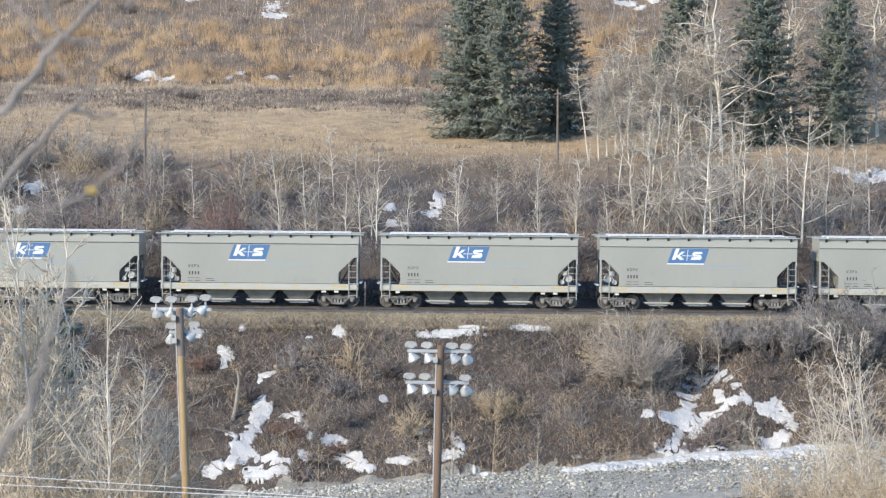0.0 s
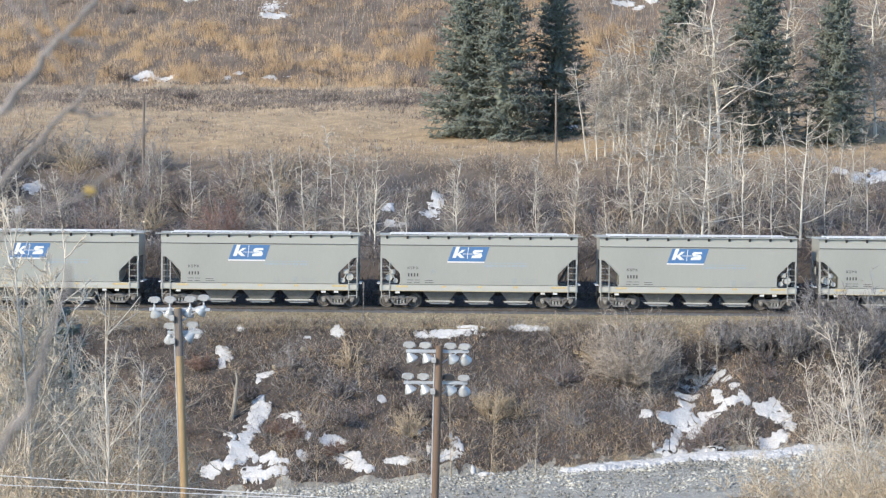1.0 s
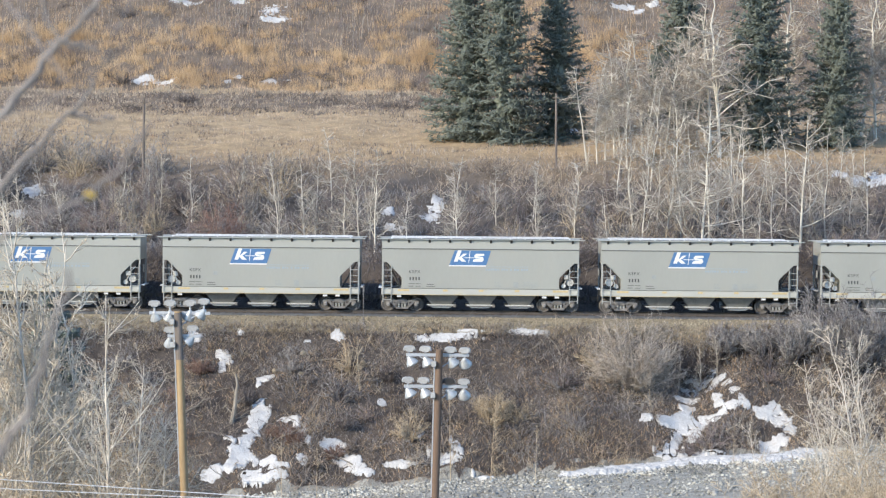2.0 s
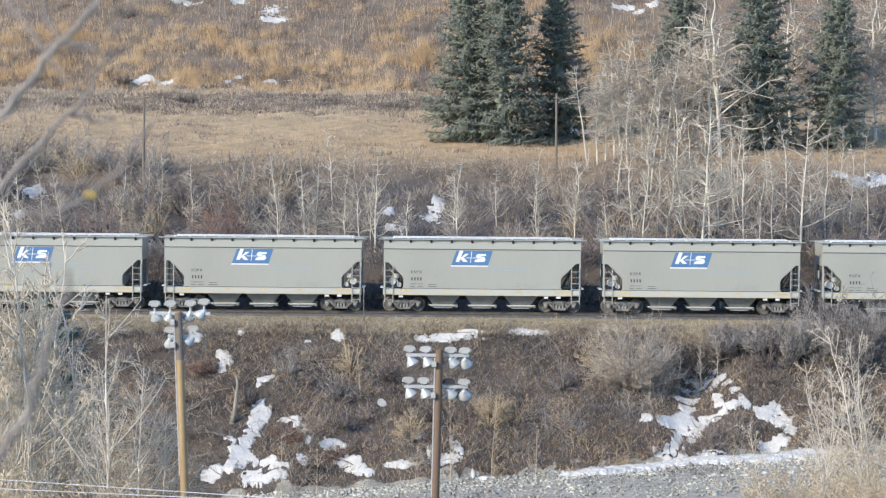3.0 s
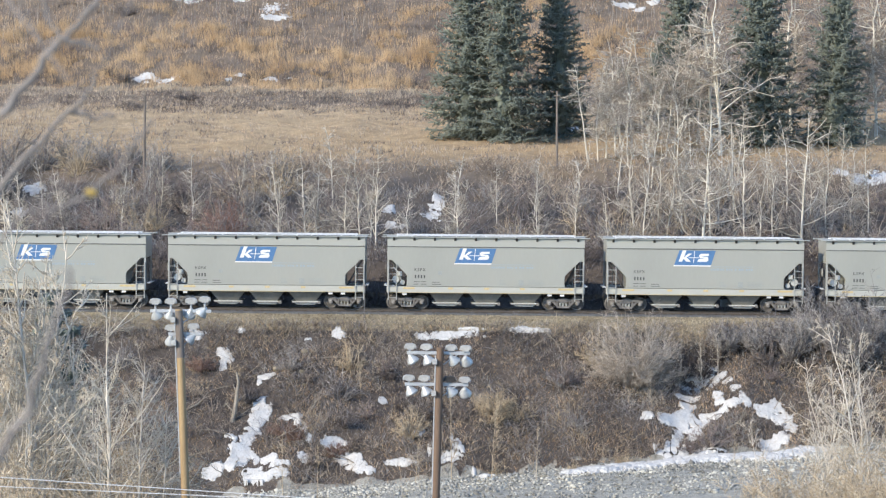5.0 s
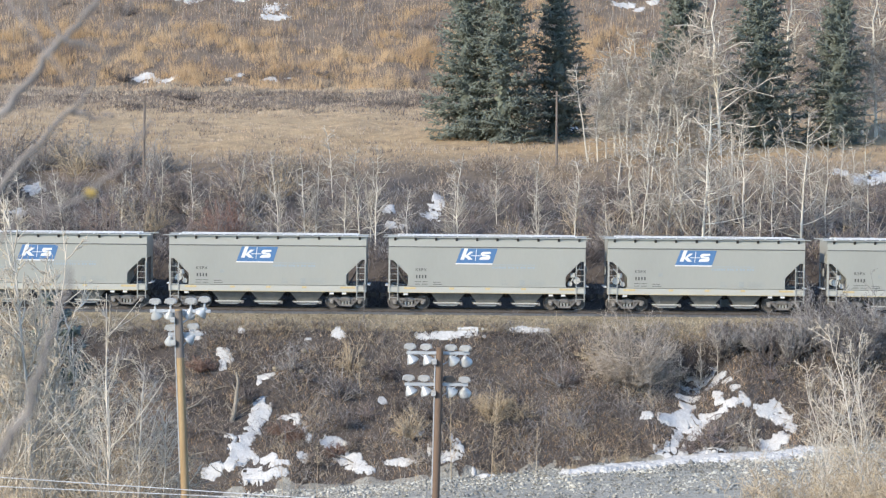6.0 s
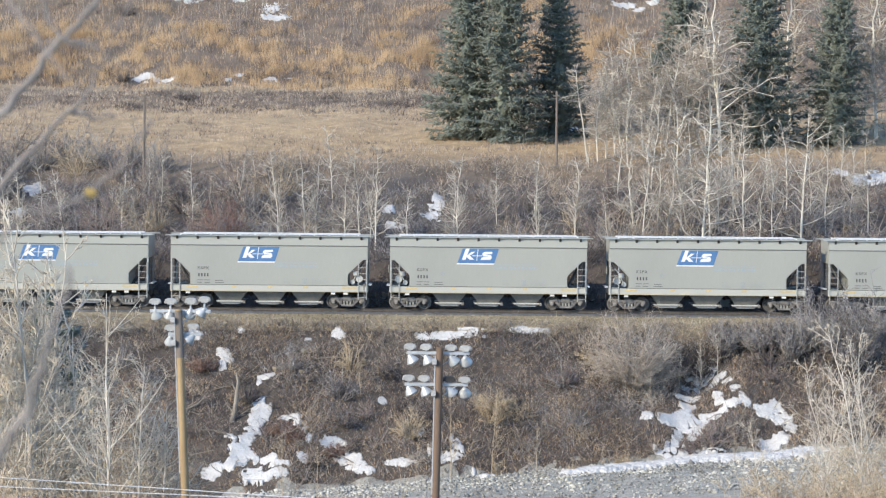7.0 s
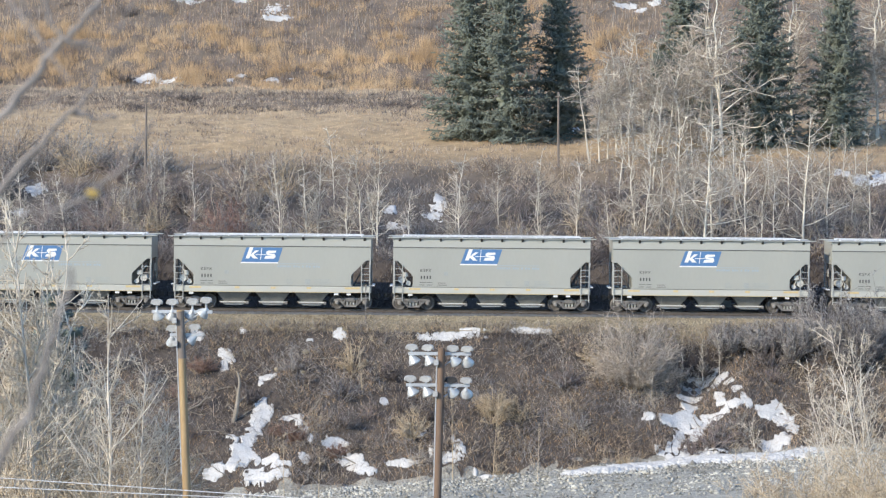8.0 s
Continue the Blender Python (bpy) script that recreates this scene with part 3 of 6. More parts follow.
def build_car(brake_left):
    car = thing("hopper_car", pose(0, 0, 0), "pale grey covered hopper car with a blue side panel", "freight car", "cars of the train")
    E = HALF
    prof = [(-E, 4.66), (-E, 3.18), (-E + 0.30, 3.18), (-E + 1.18, 2.32), (-E + 1.26, 2.18), (-E + 1.26, 1.62), (-E + 1.18, 1.52),
            (E - 1.18, 1.52), (E - 1.26, 1.62), (E - 1.26, 2.18), (E - 1.18, 2.32), (E - 0.30, 3.18), (E, 3.18), (E, 4.66)]
    part("body", prism(prof, "y", -1.595, 1.595, 0.02), M_CAR, car, "pale grey painted steel hopper body")
    # upper side chord, a little proud of the side sheet, with a seam bead below it
    for s in (-1, 1):
        bm = bmesh.new()
        add_box(bm, -E, E, min(s * 1.595, s * 1.612), max(s * 1.595, s * 1.612), 4.07, 4.655)
        part("top_chord", bm, M_CHORD, car)
        bm = bmesh.new()
        add_box(bm, -E, E, min(s * 1.595, s * 1.635), max(s * 1.595, s * 1.635), 4.035, 4.075, 0.008)
        part("seam_bead", bm, M_HOPPER, car)
        bm = bmesh.new()
        add_box(bm, -E - 0.36, E + 0.36, min(s * 1.50, s * 1.76), max(s * 1.50, s * 1.76), 4.645, 4.70, 0.012)
        part("eave", bm, M_CHORD, car)
        bm = prism([(-E - 0.02, 1.10), (E + 0.02, 1.10), (E + 0.02, 1.50), (-E - 0.02, 1.50)], "y", s * 1.50, s * 1.625, 0.012)
        part("side_sill", bm, M_SILL, car, "side sill with a yellowed lower edge")
        for k in range(10):
            x = -E + 0.42 + k * (2 * E - 0.84) / 9
            bm = prism([(s * 1.615, 4.645), (s * 1.74, 4.645), (s * 1.74, 4.60), (s * 1.615, 4.44)], "x", x - 0.07, x + 0.07)
            part("eave_bracket", bm, M_BLACK, car)
    # roof
    bm = prism([(-1.60, 4.66), (-1.1, 4.69), (-0.5, 4.70), (0.5, 4.70), (1.1, 4.67), (1.60, 4.62)], "x", -E - 0.08, E + 0.08, 0.0)
    part("roof", bm, M_ROOF, car, "pale ribbed steel roof")
    for k in range(4):
        c = -4.2 + 2.8 * k
        bm = box(c - 1.30, c + 1.30, -0.36, 0.36, 4.695, 4.755, 0.02)
        part("hatch_cover", bm, M_ROOF, car)
    for s in (-1, 1):
        y = s * 0.98
        bm = bmesh.new()
        for k in range(6):
            add_box(bm, -5.75, 5.75, y - 0.29 + k * 0.10, y - 0.225 + k * 0.10, 4.745, 4.775)
        for k in range(13):
            x = -5.7 + k * 0.95
            add_box(bm, x - 0.03, x + 0.03, y - 0.28, y + 0.28, 4.66, 4.745)
        part("running_board", bm, M_WALKWAY, car, "white galvanised roof walkway")
    # end platforms, end posts, ladders
    for s in (-1, 1):
        bm = bmesh.new()
        add_box(bm, min(s * (E - 1.3), s * E), max(s * (E - 1.3), s * E), -1.52, 1.52, 1.36, 1.42)
        add_box(bm, min(s * (E - 0.10), s * (E + 0.04)), max(s * (E - 0.10), s * (E + 0.04)), -1.60, 1.60, 1.12, 1.50, 0.01)
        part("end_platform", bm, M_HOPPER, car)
        for t in (-1, 1):
            bm = bmesh.new()
            add_box(bm, min(s * (E - 0.10), s * E), max(s * (E - 0.10), s * E), t * 1.53 - 0.05, t * 1.53 + 0.05, 1.50, 3.20)
            part("corner_post", bm, M_LADDER, car)
            build_ladder(car, s * (E - 0.34), 0.62 if t < 0 else 1.0, 2.95, t * 1.66)
        for t in (-0.55, 0.55):
            bm = bmesh.new()
            add_prism(bm, [(s * (E - 0.12), 1.42), (s * (E - 0.02), 1.42), (s * (E - 0.02), 3.2), (s * (E - 0.12), 3.2)], "y", t - 0.06, t + 0.06)
            add_rod(bm, (s * (E - 1.2), t, 1.45), (s * (E - 0.25), t, 3.1), 0.05, 6)
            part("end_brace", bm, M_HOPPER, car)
        # striker, coupler
        bm = bmesh.new()
        add_box(bm, min(s * (E - 0.3), s * (E + 0.12)), max(s * (E - 0.3), s * (E + 0.12)), -0.26, 0.26, 0.66, 1.14, 0.03)
        part("striker", bm, M_BLACK, car)
        bm = bmesh.new()
        add_box(bm, min(s * E, s * (E + 0.50)), max(s * E, s * (E + 0.50)), -0.09, 0.09, 0.76, 0.98, 0.02)
        add_prism(bm, [(s * (E + 0.36), -0.17), (s * (E + 0.36), 0.17), (s * (E + 0.60), 0.20), (s * (E + 0.62), -0.02), (s * (E + 0.50), -0.16)], "z", 0.72, 1.02)
        part("coupler", bm, M_BLACK, car)
        bm = bmesh.new()
        for a, b in (((E, 0.3, 0.95), (E + 0.28, 0.34, 0.55)), ((E + 0.28, 0.34, 0.55), (E + 0.60, 0.2, 0.50))):
            add_rod(bm, (s * a[0], a[1], a[2]), (s * b[0], b[1], b[2]), 0.035, 6)
        part("air_hose", bm, M_BLACK, car)
        # crossover boards between ladders, pale
        bm = box(min(s * (E + 0.02), s * (E + 0.22)), max(s * (E + 0.02), s * (E + 0.22)), -1.1, 1.1, 1.52, 1.57)
        part("crossover_board", bm, M_WALKWAY, car)
    # air-brake gear at one end
    s = -1 if brake_left else 1
    bm = bmesh.new()
    add_rod(bm, (s * (E - 0.55), -1.25, 1.95), (s * (E - 0.55), -0.35, 1.95), 0.23, 14)
    part("air_reservoir", bm, M_GATE, car, "pale air reservoir")
    bm = bmesh.new()
    add_rod(bm, (s * (E - 0.98), -1.36, 1.74), (s * (E - 0.98), -0.80, 1.74), 0.15, 12)
    add_box(bm, s * (E - 0.80) - 0.15, s * (E - 0.80) + 0.15, -1.42, -1.12, 2.15, 2.45, 0.03)
    add_rod(bm, (s * (E - 0.92), -1.3, 1.86), (s * (E - 0.70), -1.3, 2.3), 0.035, 6)
    add_rod(bm, (s * (E - 0.70), -1.3, 2.4), (s * (E - 0.35), -1.3, 2.75), 0.035, 6)
    part("brake_valve", bm, M_GATE, car, "pale brake valve and pipes")
    bm = bmesh.new()
    add_lathe(bm, ((0.24, -0.02), (0.28, 0.0), (0.24, 0.02), (0.22, 0.0)), 18, Matrix.Translation((s * (E + 0.10), -0.7, 2.6)) @ Matrix.Rotation(radians(90), 4, "Y"))
    for a in (0, 60, 120):
        c, d = 0.24 * math.cos(radians(a)), 0.24 * math.sin(radians(a))
        add_rod(bm, (s * (E + 0.10), -0.7 - c, 2.6 - d), (s * (E + 0.10), -0.7 + c, 2.6 + d), 0.015, 5)
    part("hand_brake_wheel", bm, M_LADDER, car)
    # centre sill, hoppers and gates
    part("centre_sill", box(-E + 0.2, E - 0.2, -0.28, 0.28, 0.78, 1.2), M_BLACK, car)
    for c in (-2.5, 0.0, 2.5):
        bm = bmesh.new()
        top = [bm.verts.new((c + x, y, 1.50)) for x, y in ((-1.22, -1.45), (1.22, -1.45), (1.22, 1.45), (-1.22, 1.45))]
        mid = [bm.verts.new((c + x, y, 1.02)) for x, y in ((-1.05, -1.36), (1.05, -1.36), (1.05, 1.36), (-1.05, 1.36))]
        low = [bm.verts.new((c + x, y, 0.46)) for x, y in ((-0.62, -0.92), (0.62, -0.92), (0.62, 0.92), (-0.62, 0.92))]
        for p, q in ((top, mid), (mid, low)):
            for i in range(4):
                bm.faces.new((p[i], p[(i + 1) % 4], q[(i + 1) % 4], q[i]))
        bm.faces.new(top), bm.faces.new(low)
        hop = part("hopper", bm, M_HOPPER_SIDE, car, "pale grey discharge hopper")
        bm = prism([(c - 0.95, 0.47), (c + 0.95, 0.47), (c + 0.55, 0.25), (c - 0.55, 0.25)], "y", -1.12, 1.12, 0.012)
        part("gate_frame", bm, M_GATE, hop, "pale outlet gate frame")
        bm = bmesh.new()
        add_rod(bm, (c - 0.86, -1.20, 0.38), (c + 0.95, -1.20, 0.38), 0.03, 6)
        add_box(bm, c + 0.78, c + 0.95, -1.27, -1.13, 0.30, 0.46, 0.01)
        part("gate_shaft", bm, M_TRUCK, hop)
    for c in (-1.25, 1.25, -3.75, 3.75):
        bm = prism([(-1.4, 1.2), (1.4, 1.2), (0.6, 0.75), (-0.6, 0.75)], "x", c - 0.04, c + 0.04)
        part("cross_bearer", bm, M_BLACK, car)
    for x in (-5.0, 5.0):
        build_truck(car, x)
    # markings on the side facing the valley
    y = -1.604
    bm = prism([(-2.00, 3.03), (0.36, 3.03), (0.66, 3.97), (-1.66, 3.97)], "y", -1.595, y)
    sign = part("side_panel", bm, M_BLUE, car, "slanted blue panel with white shapes")
    bm = prism([(-2.04, 2.95), (0.34, 2.95), (0.36, 3.03), (-2.00, 3.03)], "y", -1.595, y)
    part("panel_border", bm, M_WHITE, car, "white lower edge of the panel")
    yy = -1.609
    part("panel_shape", prism([(-1.72, 3.25), (-1.48, 3.25), (-1.22, 3.97), (-1.46, 3.97)], "y", y, yy), M_WHITE, sign)
    part("panel_shape", prism([(-1.46, 3.47), (-1.20, 3.25), (-0.92, 3.25), (-1.26, 3.59)], "y", y, yy), M_WHITE, sign)
    part("panel_shape", prism([(-1.36, 3.53), (-1.12, 3.57), (-0.86, 3.77), (-1.10, 3.77)], "y", y, yy), M_WHITE, sign)
    part("panel_shape", prism([(-1.06, 3.49), (-0.40, 3.49), (-0.38, 3.53), (-1.04, 3.53)], "y", y, yy), M_WHITE, sign)
    part("panel_shape", prism([(-0.78, 3.19), (-0.74, 3.19), (-0.66, 3.93), (-0.70, 3.93)], "y", y, yy), M_WHITE, sign)
    part("panel_shape", prism([(-0.52, 3.25), (0.10, 3.25), (0.20, 3.37), (0.18, 3.51), (-0.44, 3.41)], "y", y, yy), M_WHITE, sign)
    part("panel_shape", prism([(-0.34, 3.47), (0.14, 3.49), (0.16, 3.57), (-0.36, 3.57)], "y", y - 0.001, yy - 0.001), M_WHITE, sign)
    part("panel_shape", prism([(-0.40, 3.55), (0.08, 3.63), (0.24, 3.65), (0.22, 3.77), (-0.28, 3.77), (-0.40, 3.67)], "y", y, yy), M_WHITE, sign)
    bars("panel_rule", [(0.34, 3.05, 2.955, 2.985)], M_PALEBLUE, car)
    rng = random.Random(3)
    row, x = [], 0.34
    while x < 3.0:
        w = rng.uniform(0.08, 0.14)
        row.append((x, x + w, 2.70, 2.80 + 0.04 * rng.random()))
        x += w + (0.05 if rng.random() < 0.8 else 0.15)
    bm = bmesh.new()
    for x0, x1, z0, z1 in row:
        add_box(bm, x0, x1, -1.606, -1.598, z0, z1)
    tagged(part("faded_lettering", bm, M_PALEBLUE, car, "faded pale blue lettering"), kind="stuff")
    text_part("KSPX", 0.25, -4.58, -1.602, 2.50, car, M_INK, "black reporting mark")
    bars("number_bar", [(-4.54 + i * 0.19, -4.455 + i * 0.19, 2.07, 2.27) for i in range(4)], M_INK, car, "black bar of the car's number")
    bars("data_bar", [(-4.60, -4.20, 1.83, 1.86), (-4.14, -3.80, 1.83, 1.86), (-4.60, -4.30, 1.67, 1.70), (-4.15, -3.80, 1.67, 1.70), (-3.45, -2.95, 1.80, 1.83), (-3.45, -2.88, 1.67, 1.70)], M_INK, car, "small black data line")
    for x0, x1 in ((0.90, 1.50), (2.72, 4.10)):
        rows = []
        for k in range(4):
            z = 1.68 + k * 0.09
            e = x1 - rng.random() * 0.5
            rows.append((x0, e, z, z + 0.035))
        bars("stencil_text", rows, M_PALEGREY, car, "faded line of stencil text")
    bars("data_plate", [(2.10, 2.42, 1.66, 2.0)], M_PALEGREY, car)
    if brake_left:
        bars("square_mark", [(-3.06, -2.80, 2.30, 2.54)], M_PALEGREY, car)
    for x0, x1 in ((-5.3, -4.55), (4.65, 5.6), (-2.4, -2.1), (-0.1, 0.2), (2.2, 2.5)):
        part("reflector_strip", box(x0, x1, -1.632, -1.622, 1.33, 1.46), M_YELLOW, car, "yellow reflective strip")
    bm = bmesh.new()
    add_box(bm, -E, E, -1.631, -1.622, 1.105, 1.135)
    part("sill_line", bm, M_YELLOW, car, "yellow line along the sill")
    for x in (-5.2, 4.9, 4.1):
        part("label_plate", box(x - 0.14, x + 0.14, -1.55, -1.53, 0.95, 1.12), M_WHITE, car, "small white plate")
    return car


def build_train():
    kinds = {True: build_car(True), False: build_car(False)}
    order = (False, True, False, True, False, True, False, True, True, True, False, True, True, False, True)
    used, cars = set(), []
    for i in range(CARS):
        k = order[(i + 1) % len(order)]
        m = pose(FIRST + i * PITCH, 0, 0)
        if k in used:
            ob = copy_thing(kinds[k], m)
        else:
            used.add(k)
            ob = kinds[k]
            ob.matrix_basis = m
        cars.append(ob)
    return cars


def motions():
    """The train rolls to the left at an even speed; every wheelset turns with it."""
    steps = [i / FPS for i in range(int(8.0 * FPS) + 1)]
    turn = math.degrees(SPEED / WHEEL_R)
    for i, car in enumerate(TRAIN):
        x = FIRST + i * PITCH
        walk(car, [(t, pose(x - SPEED * t, 0, 0)) for t in (0.0, 2.0, 4.0, 6.0, 8.0)])
        for w in car.children_recursive:
            if w.name.startswith("wheelset"):
                at = w.location.copy()
                walk(w, [(t, pose(at.x, at.y, at.z, 0, -turn * t, 0)) for t in steps])
# ---- snow ----
SNOW = []


def snow_patch(*ellipses):
    SNOW.append(ellipses)


def ell(patch, x, y):
    f = np.full(np.shape(x), -9.0)
    for cx, cy, a, b in patch:
        u, v = (x - cx) / a, (y - cy) / b
        f = np.maximum(f, 1 - np.sqrt(u * u + v * v))
    return f


def snow_cover(x, y):
    """1 well inside a snow patch, below 0 outside."""
    f = np.full(np.shape(x), -9.0)
    for patch in SNOW:
        f = np.maximum(f, ell(patch, x, y))
    return f


def ragged(x, y):
    """How deep the snow lies where ellipses meet a ragged melt edge; below 0 there is none."""
    far = y > 15
    s = np.where(far, 0.7, 1.0)
    u, v = (0.82 * x + 0.57 * y) * s, (0.82 * y - 0.57 * x) * s
    n = fbm(u * 3.2, v * 3.2, 3, 4) - 0.5
    m = fbm(v * 6.1, u * 6.1, 9, 3) - 0.5
    k = np.where(far, 1.8, 1.2)
    return snow_cover(x, y) + k * (0.75 * n + 0.65 * m) - 0.03 * k


def build_snow():
    """Each patch: a thin uneven sheet that dives into the ground at its ragged rim."""
    for patch in SNOW:
        x0, x1 = min(p[0] - p[2] for p in patch) - 0.3, max(p[0] + p[2] for p in patch) + 0.3
        y0, y1 = min(p[1] - p[3] for p in patch) - 0.3, max(p[1] + p[3] for p in patch) + 0.3
        step = 0.055 if y1 < 15 else 0.10
        xs, ys = np.arange(x0, x1, step), np.arange(y0, y1, step)
        X, Y = np.meshgrid(xs, ys)
        mine = ell(patch, X, Y) >= snow_cover(X, Y) - 1e-9
        h = np.where(mine, ragged(X, Y), -9)
        bed = np.interp(Y, [-5.1, -5.05, -4.8, -4.4], [-9.0, -0.98, -0.74, -0.52])
        Z = np.maximum(land(X, Y), np.where(Y > -4.4, -9.0, bed)) + np.clip(h * 1.6, -0.28, 0.02 + 0.07 * fbm(X * 2, Y * 2, 4)) + 0.035 + np.clip((-4.1 - toe(X) - Y) / 0.4, 0, 1) * np.where(X > 1, 0.10 + 0.14 * np.clip(h * 1.4, 0, 1), 0)
        keep = h > -0.22
        nx = len(xs)
        i, j = np.meshgrid(np.arange(nx - 1), np.arange(len(ys) - 1))
        ok = (keep[:-1, :-1] & keep[1:, :-1] & keep[:-1, 1:] & keep[1:, 1:]).ravel()
        q = (j * nx + i).ravel()[ok]
        if len(q) < 4:
            continue
        F = np.stack([q, q + 1, q + nx + 1, q + nx], -1)
        used, inv = np.unique(F, return_inverse=True)
        V = np.stack([X, Y, Z], -1).reshape(-1, 3)[used]
        ob = new("snow_patch", arrays_mesh("snow_patch", V, inv.reshape(F.shape), M_SNOW, True))
        where = "on the brushy bank" if patch[0][1] < 15 else "on the far slope"
        tagged(ob, f"{'small' if len(patch) < 3 else 'large ragged'} patch of old white snow {where}", "snow", "snow patches")


# ---- plants ----
def stuff(name, sets, mat, label, category):
    v, f = joined(sets)
    return tagged(new(name, arrays_mesh(name, v, f, mat)), label, category, "", "stuff")


def on_land(x, y):
    return np.stack([x, y, land(x, y) - 0.03], -1)


def bush_sets(rng, bases, height, lean, r, twigs, sub, clear=0.05):
    """Leafless shrubs: stems from bases, with twigs and finer twigs."""
    P, R = stems(rng, bases, height, lean, r, 3, 0.10)
    sets = [tubes(P, R)]
    L = (height if np.ndim(height) else np.full(len(bases), height))
    Q, S = grow(rng, P, R, twigs, 0.2, 0.98, np.repeat(L, twigs) * 0.42, 62, 0.10, 2, 0.8, 0.12, 0.5)
    sets.append(tubes(Q, S))
    if sub:
        T, U = grow(rng, Q, S, sub, 0.2, 0.98, np.repeat(np.repeat(L, twigs), sub) * 0.2, 60, 0.05, 2, 0.85, 0.1, 0.6)
        sets.append(tubes(T, U))
    return sets


def clumped(rng, x, y, per, spread):
    X = np.repeat(x, per) + rng.normal(0, spread, len(x) * per)
    Y = np.repeat(y, per) + rng.normal(0, spread, len(y) * per)
    return X, Y


def patchy(x, y, s, seed):
    """Smooth 0..1 field that makes plants stand in drifts."""
    return np.clip((fbm(x * s, y * s, seed, 3) - 0.5) * 2.2 + 0.5, 0, 1)


def clear_of_snow(x, y, ahead):
    f = ragged(x, y)
    for k in ahead:
        f = np.maximum(f, ragged(x, y + k) - 0.05)
    return f < 0.10


def open_lane(x, y):
    """Ground before the far snow patches that bears only low growth."""
    return ((x > -5.2) & (x < 0.6) & (y > 8)) | ((x > -32.2) & (x < -29.8) & (y > 14))


def thicket(name, rng, n, x0, x1, y0, y1, mat, seed, h0, h1, label, per=16, ahead=(1.2, 2.6), scale=0.16, wide=0.32, twigs=5, sub=1, r=0.027):
    x, y = rng.uniform(x0, x1, n * 4), rng.uniform(y0, y1, n * 4)
    keep = (patchy(x, y, scale, seed) > rng.uniform(0.25, 0.85, len(x))) & clear_of_snow(x, y, ahead)
    if y1 < 45:
        keep &= y < np.where(x < -12, 36, 27)
        keep &= ~open_lane(x, y)
    x, y = x[keep][:n], y[keep][:n]
    X, Y = clumped(rng, x, y, per, wide)
    H = np.repeat(rng.uniform(h0, h1, len(x)), per) * rng.uniform(0.5, 1.1, len(X))
    stuff(name, bush_sets(rng, on_land(X, Y), H, 0.8, r, twigs, sub), mat, label, "brush")


def build_back_thicket():
    rng = np.random.default_rng(11)
    thicket("grey_thicket", rng, 130, -46, 50, 4.6, 35, M_TWIG_GREY, 1, 1.4, 3.2, "dense leafless grey brush behind the track")
    thicket("dark_thicket", rng, 90, -46, 50, 4.6, 36, M_TWIG_DARK, 4, 1.0, 2.6, "dark leafless brush behind the track")
    thicket("purple_thicket", rng, 60, -46, 46, 10.0, 36, M_TWIG_PURPLE, 7, 1.8, 3.6, "leafless purplish brush behind the track")
    thicket("pale_thicket", rng, 24, 9, 46, 9.0, 36, M_TWIG_FAR, 9, 2.4, 5.2, "tall grey-tan leafless brush among the aspens", 7, (3.0,), 0.13, 0.5, 5, 2)
    thicket("tan_thicket", rng, 28, 9, 46, 9.0, 38, M_TWIG_TAN, 12, 1.6, 4.0, "tan leafless brush among the aspens", 9, (3.0,), 0.13, 0.5, 5, 2)
    thicket("far_thicket", rng, 260, 11, 60, 66.0, 142, M_TWIG_GREY, 14, 2.0, 4.6, "grey leafless brush below the spruces", 9, (), 0.1, 0.5, 5, 1, 0.03)
    # low tangle in the ditch and on the cut slope right behind the track
    # its dark colour stands in for the train's shadow seen between cars
    thicket("ditch_brush", rng, 380, -40, 44, 3.9, 9.5, M_TWIG_DARK, 17, 0.7, 2.1, "low tangle in the ditch, darkened for the train's shade", 12, (), 0.3, 0.4, 4, 0, 0.022)
    # low growth before the snow patches and along the meadow's edge
    for name, m, x0, x1, y0, y1, h1, mat, label in (("low_brush", 260, -5.8, 1.4, 7.5, 28, 0.9, M_TWIG_GREY, "low grey twiggy growth before the snow patches"),
                                                    ("meadow_margin_brush", 420, -13, 46, 25, 37, 1.5, M_TWIG_BROWN, "low brown twiggy growth along the meadow's edge")):
        x, y = rng.uniform(x0, x1, m), rng.uniform(y0, y1, m)
        k = clear_of_snow(x, y, (1.0, 2.2))
        X, Y = clumped(rng, x[k], y[k], 6, 0.3)
        stuff(name, bush_sets(rng, on_land(X, Y), rng.uniform(0.3, h1, len(X)), 0.8, 0.022, 4, 0), mat, label, "brush")
    # matted twigs and dead grass under the brush
    n = 11000
    x, y = rng.uniform(-48, 52, n), rng.uniform(4.8, 42, n)
    k = clear_of_snow(x, y, (0.6,))
    P, R = stems(rng, on_land(x[k], y[k]), rng.uniform(0.4, 1.1, k.sum()), 0.7, 0.014, 2)
    stuff("under_brush", [tubes(P, R)], M_TWIG_GREY, "matted dead undergrowth beneath the brush", "undergrowth")


def bank_points(rng, n, x0=-33, x1=36, t0=0.02, t1=1.0):
    x = rng.uniform(x0, x1, n)
    t = rng.uniform(t0, t1, n)
    y = -4.5 - toe(x) * t
    bare = ((x - 15.9) / 1.5) ** 2 + ((y + 7.0) / 1.3) ** 2 < 1
    return x[~bare], y[~bare]


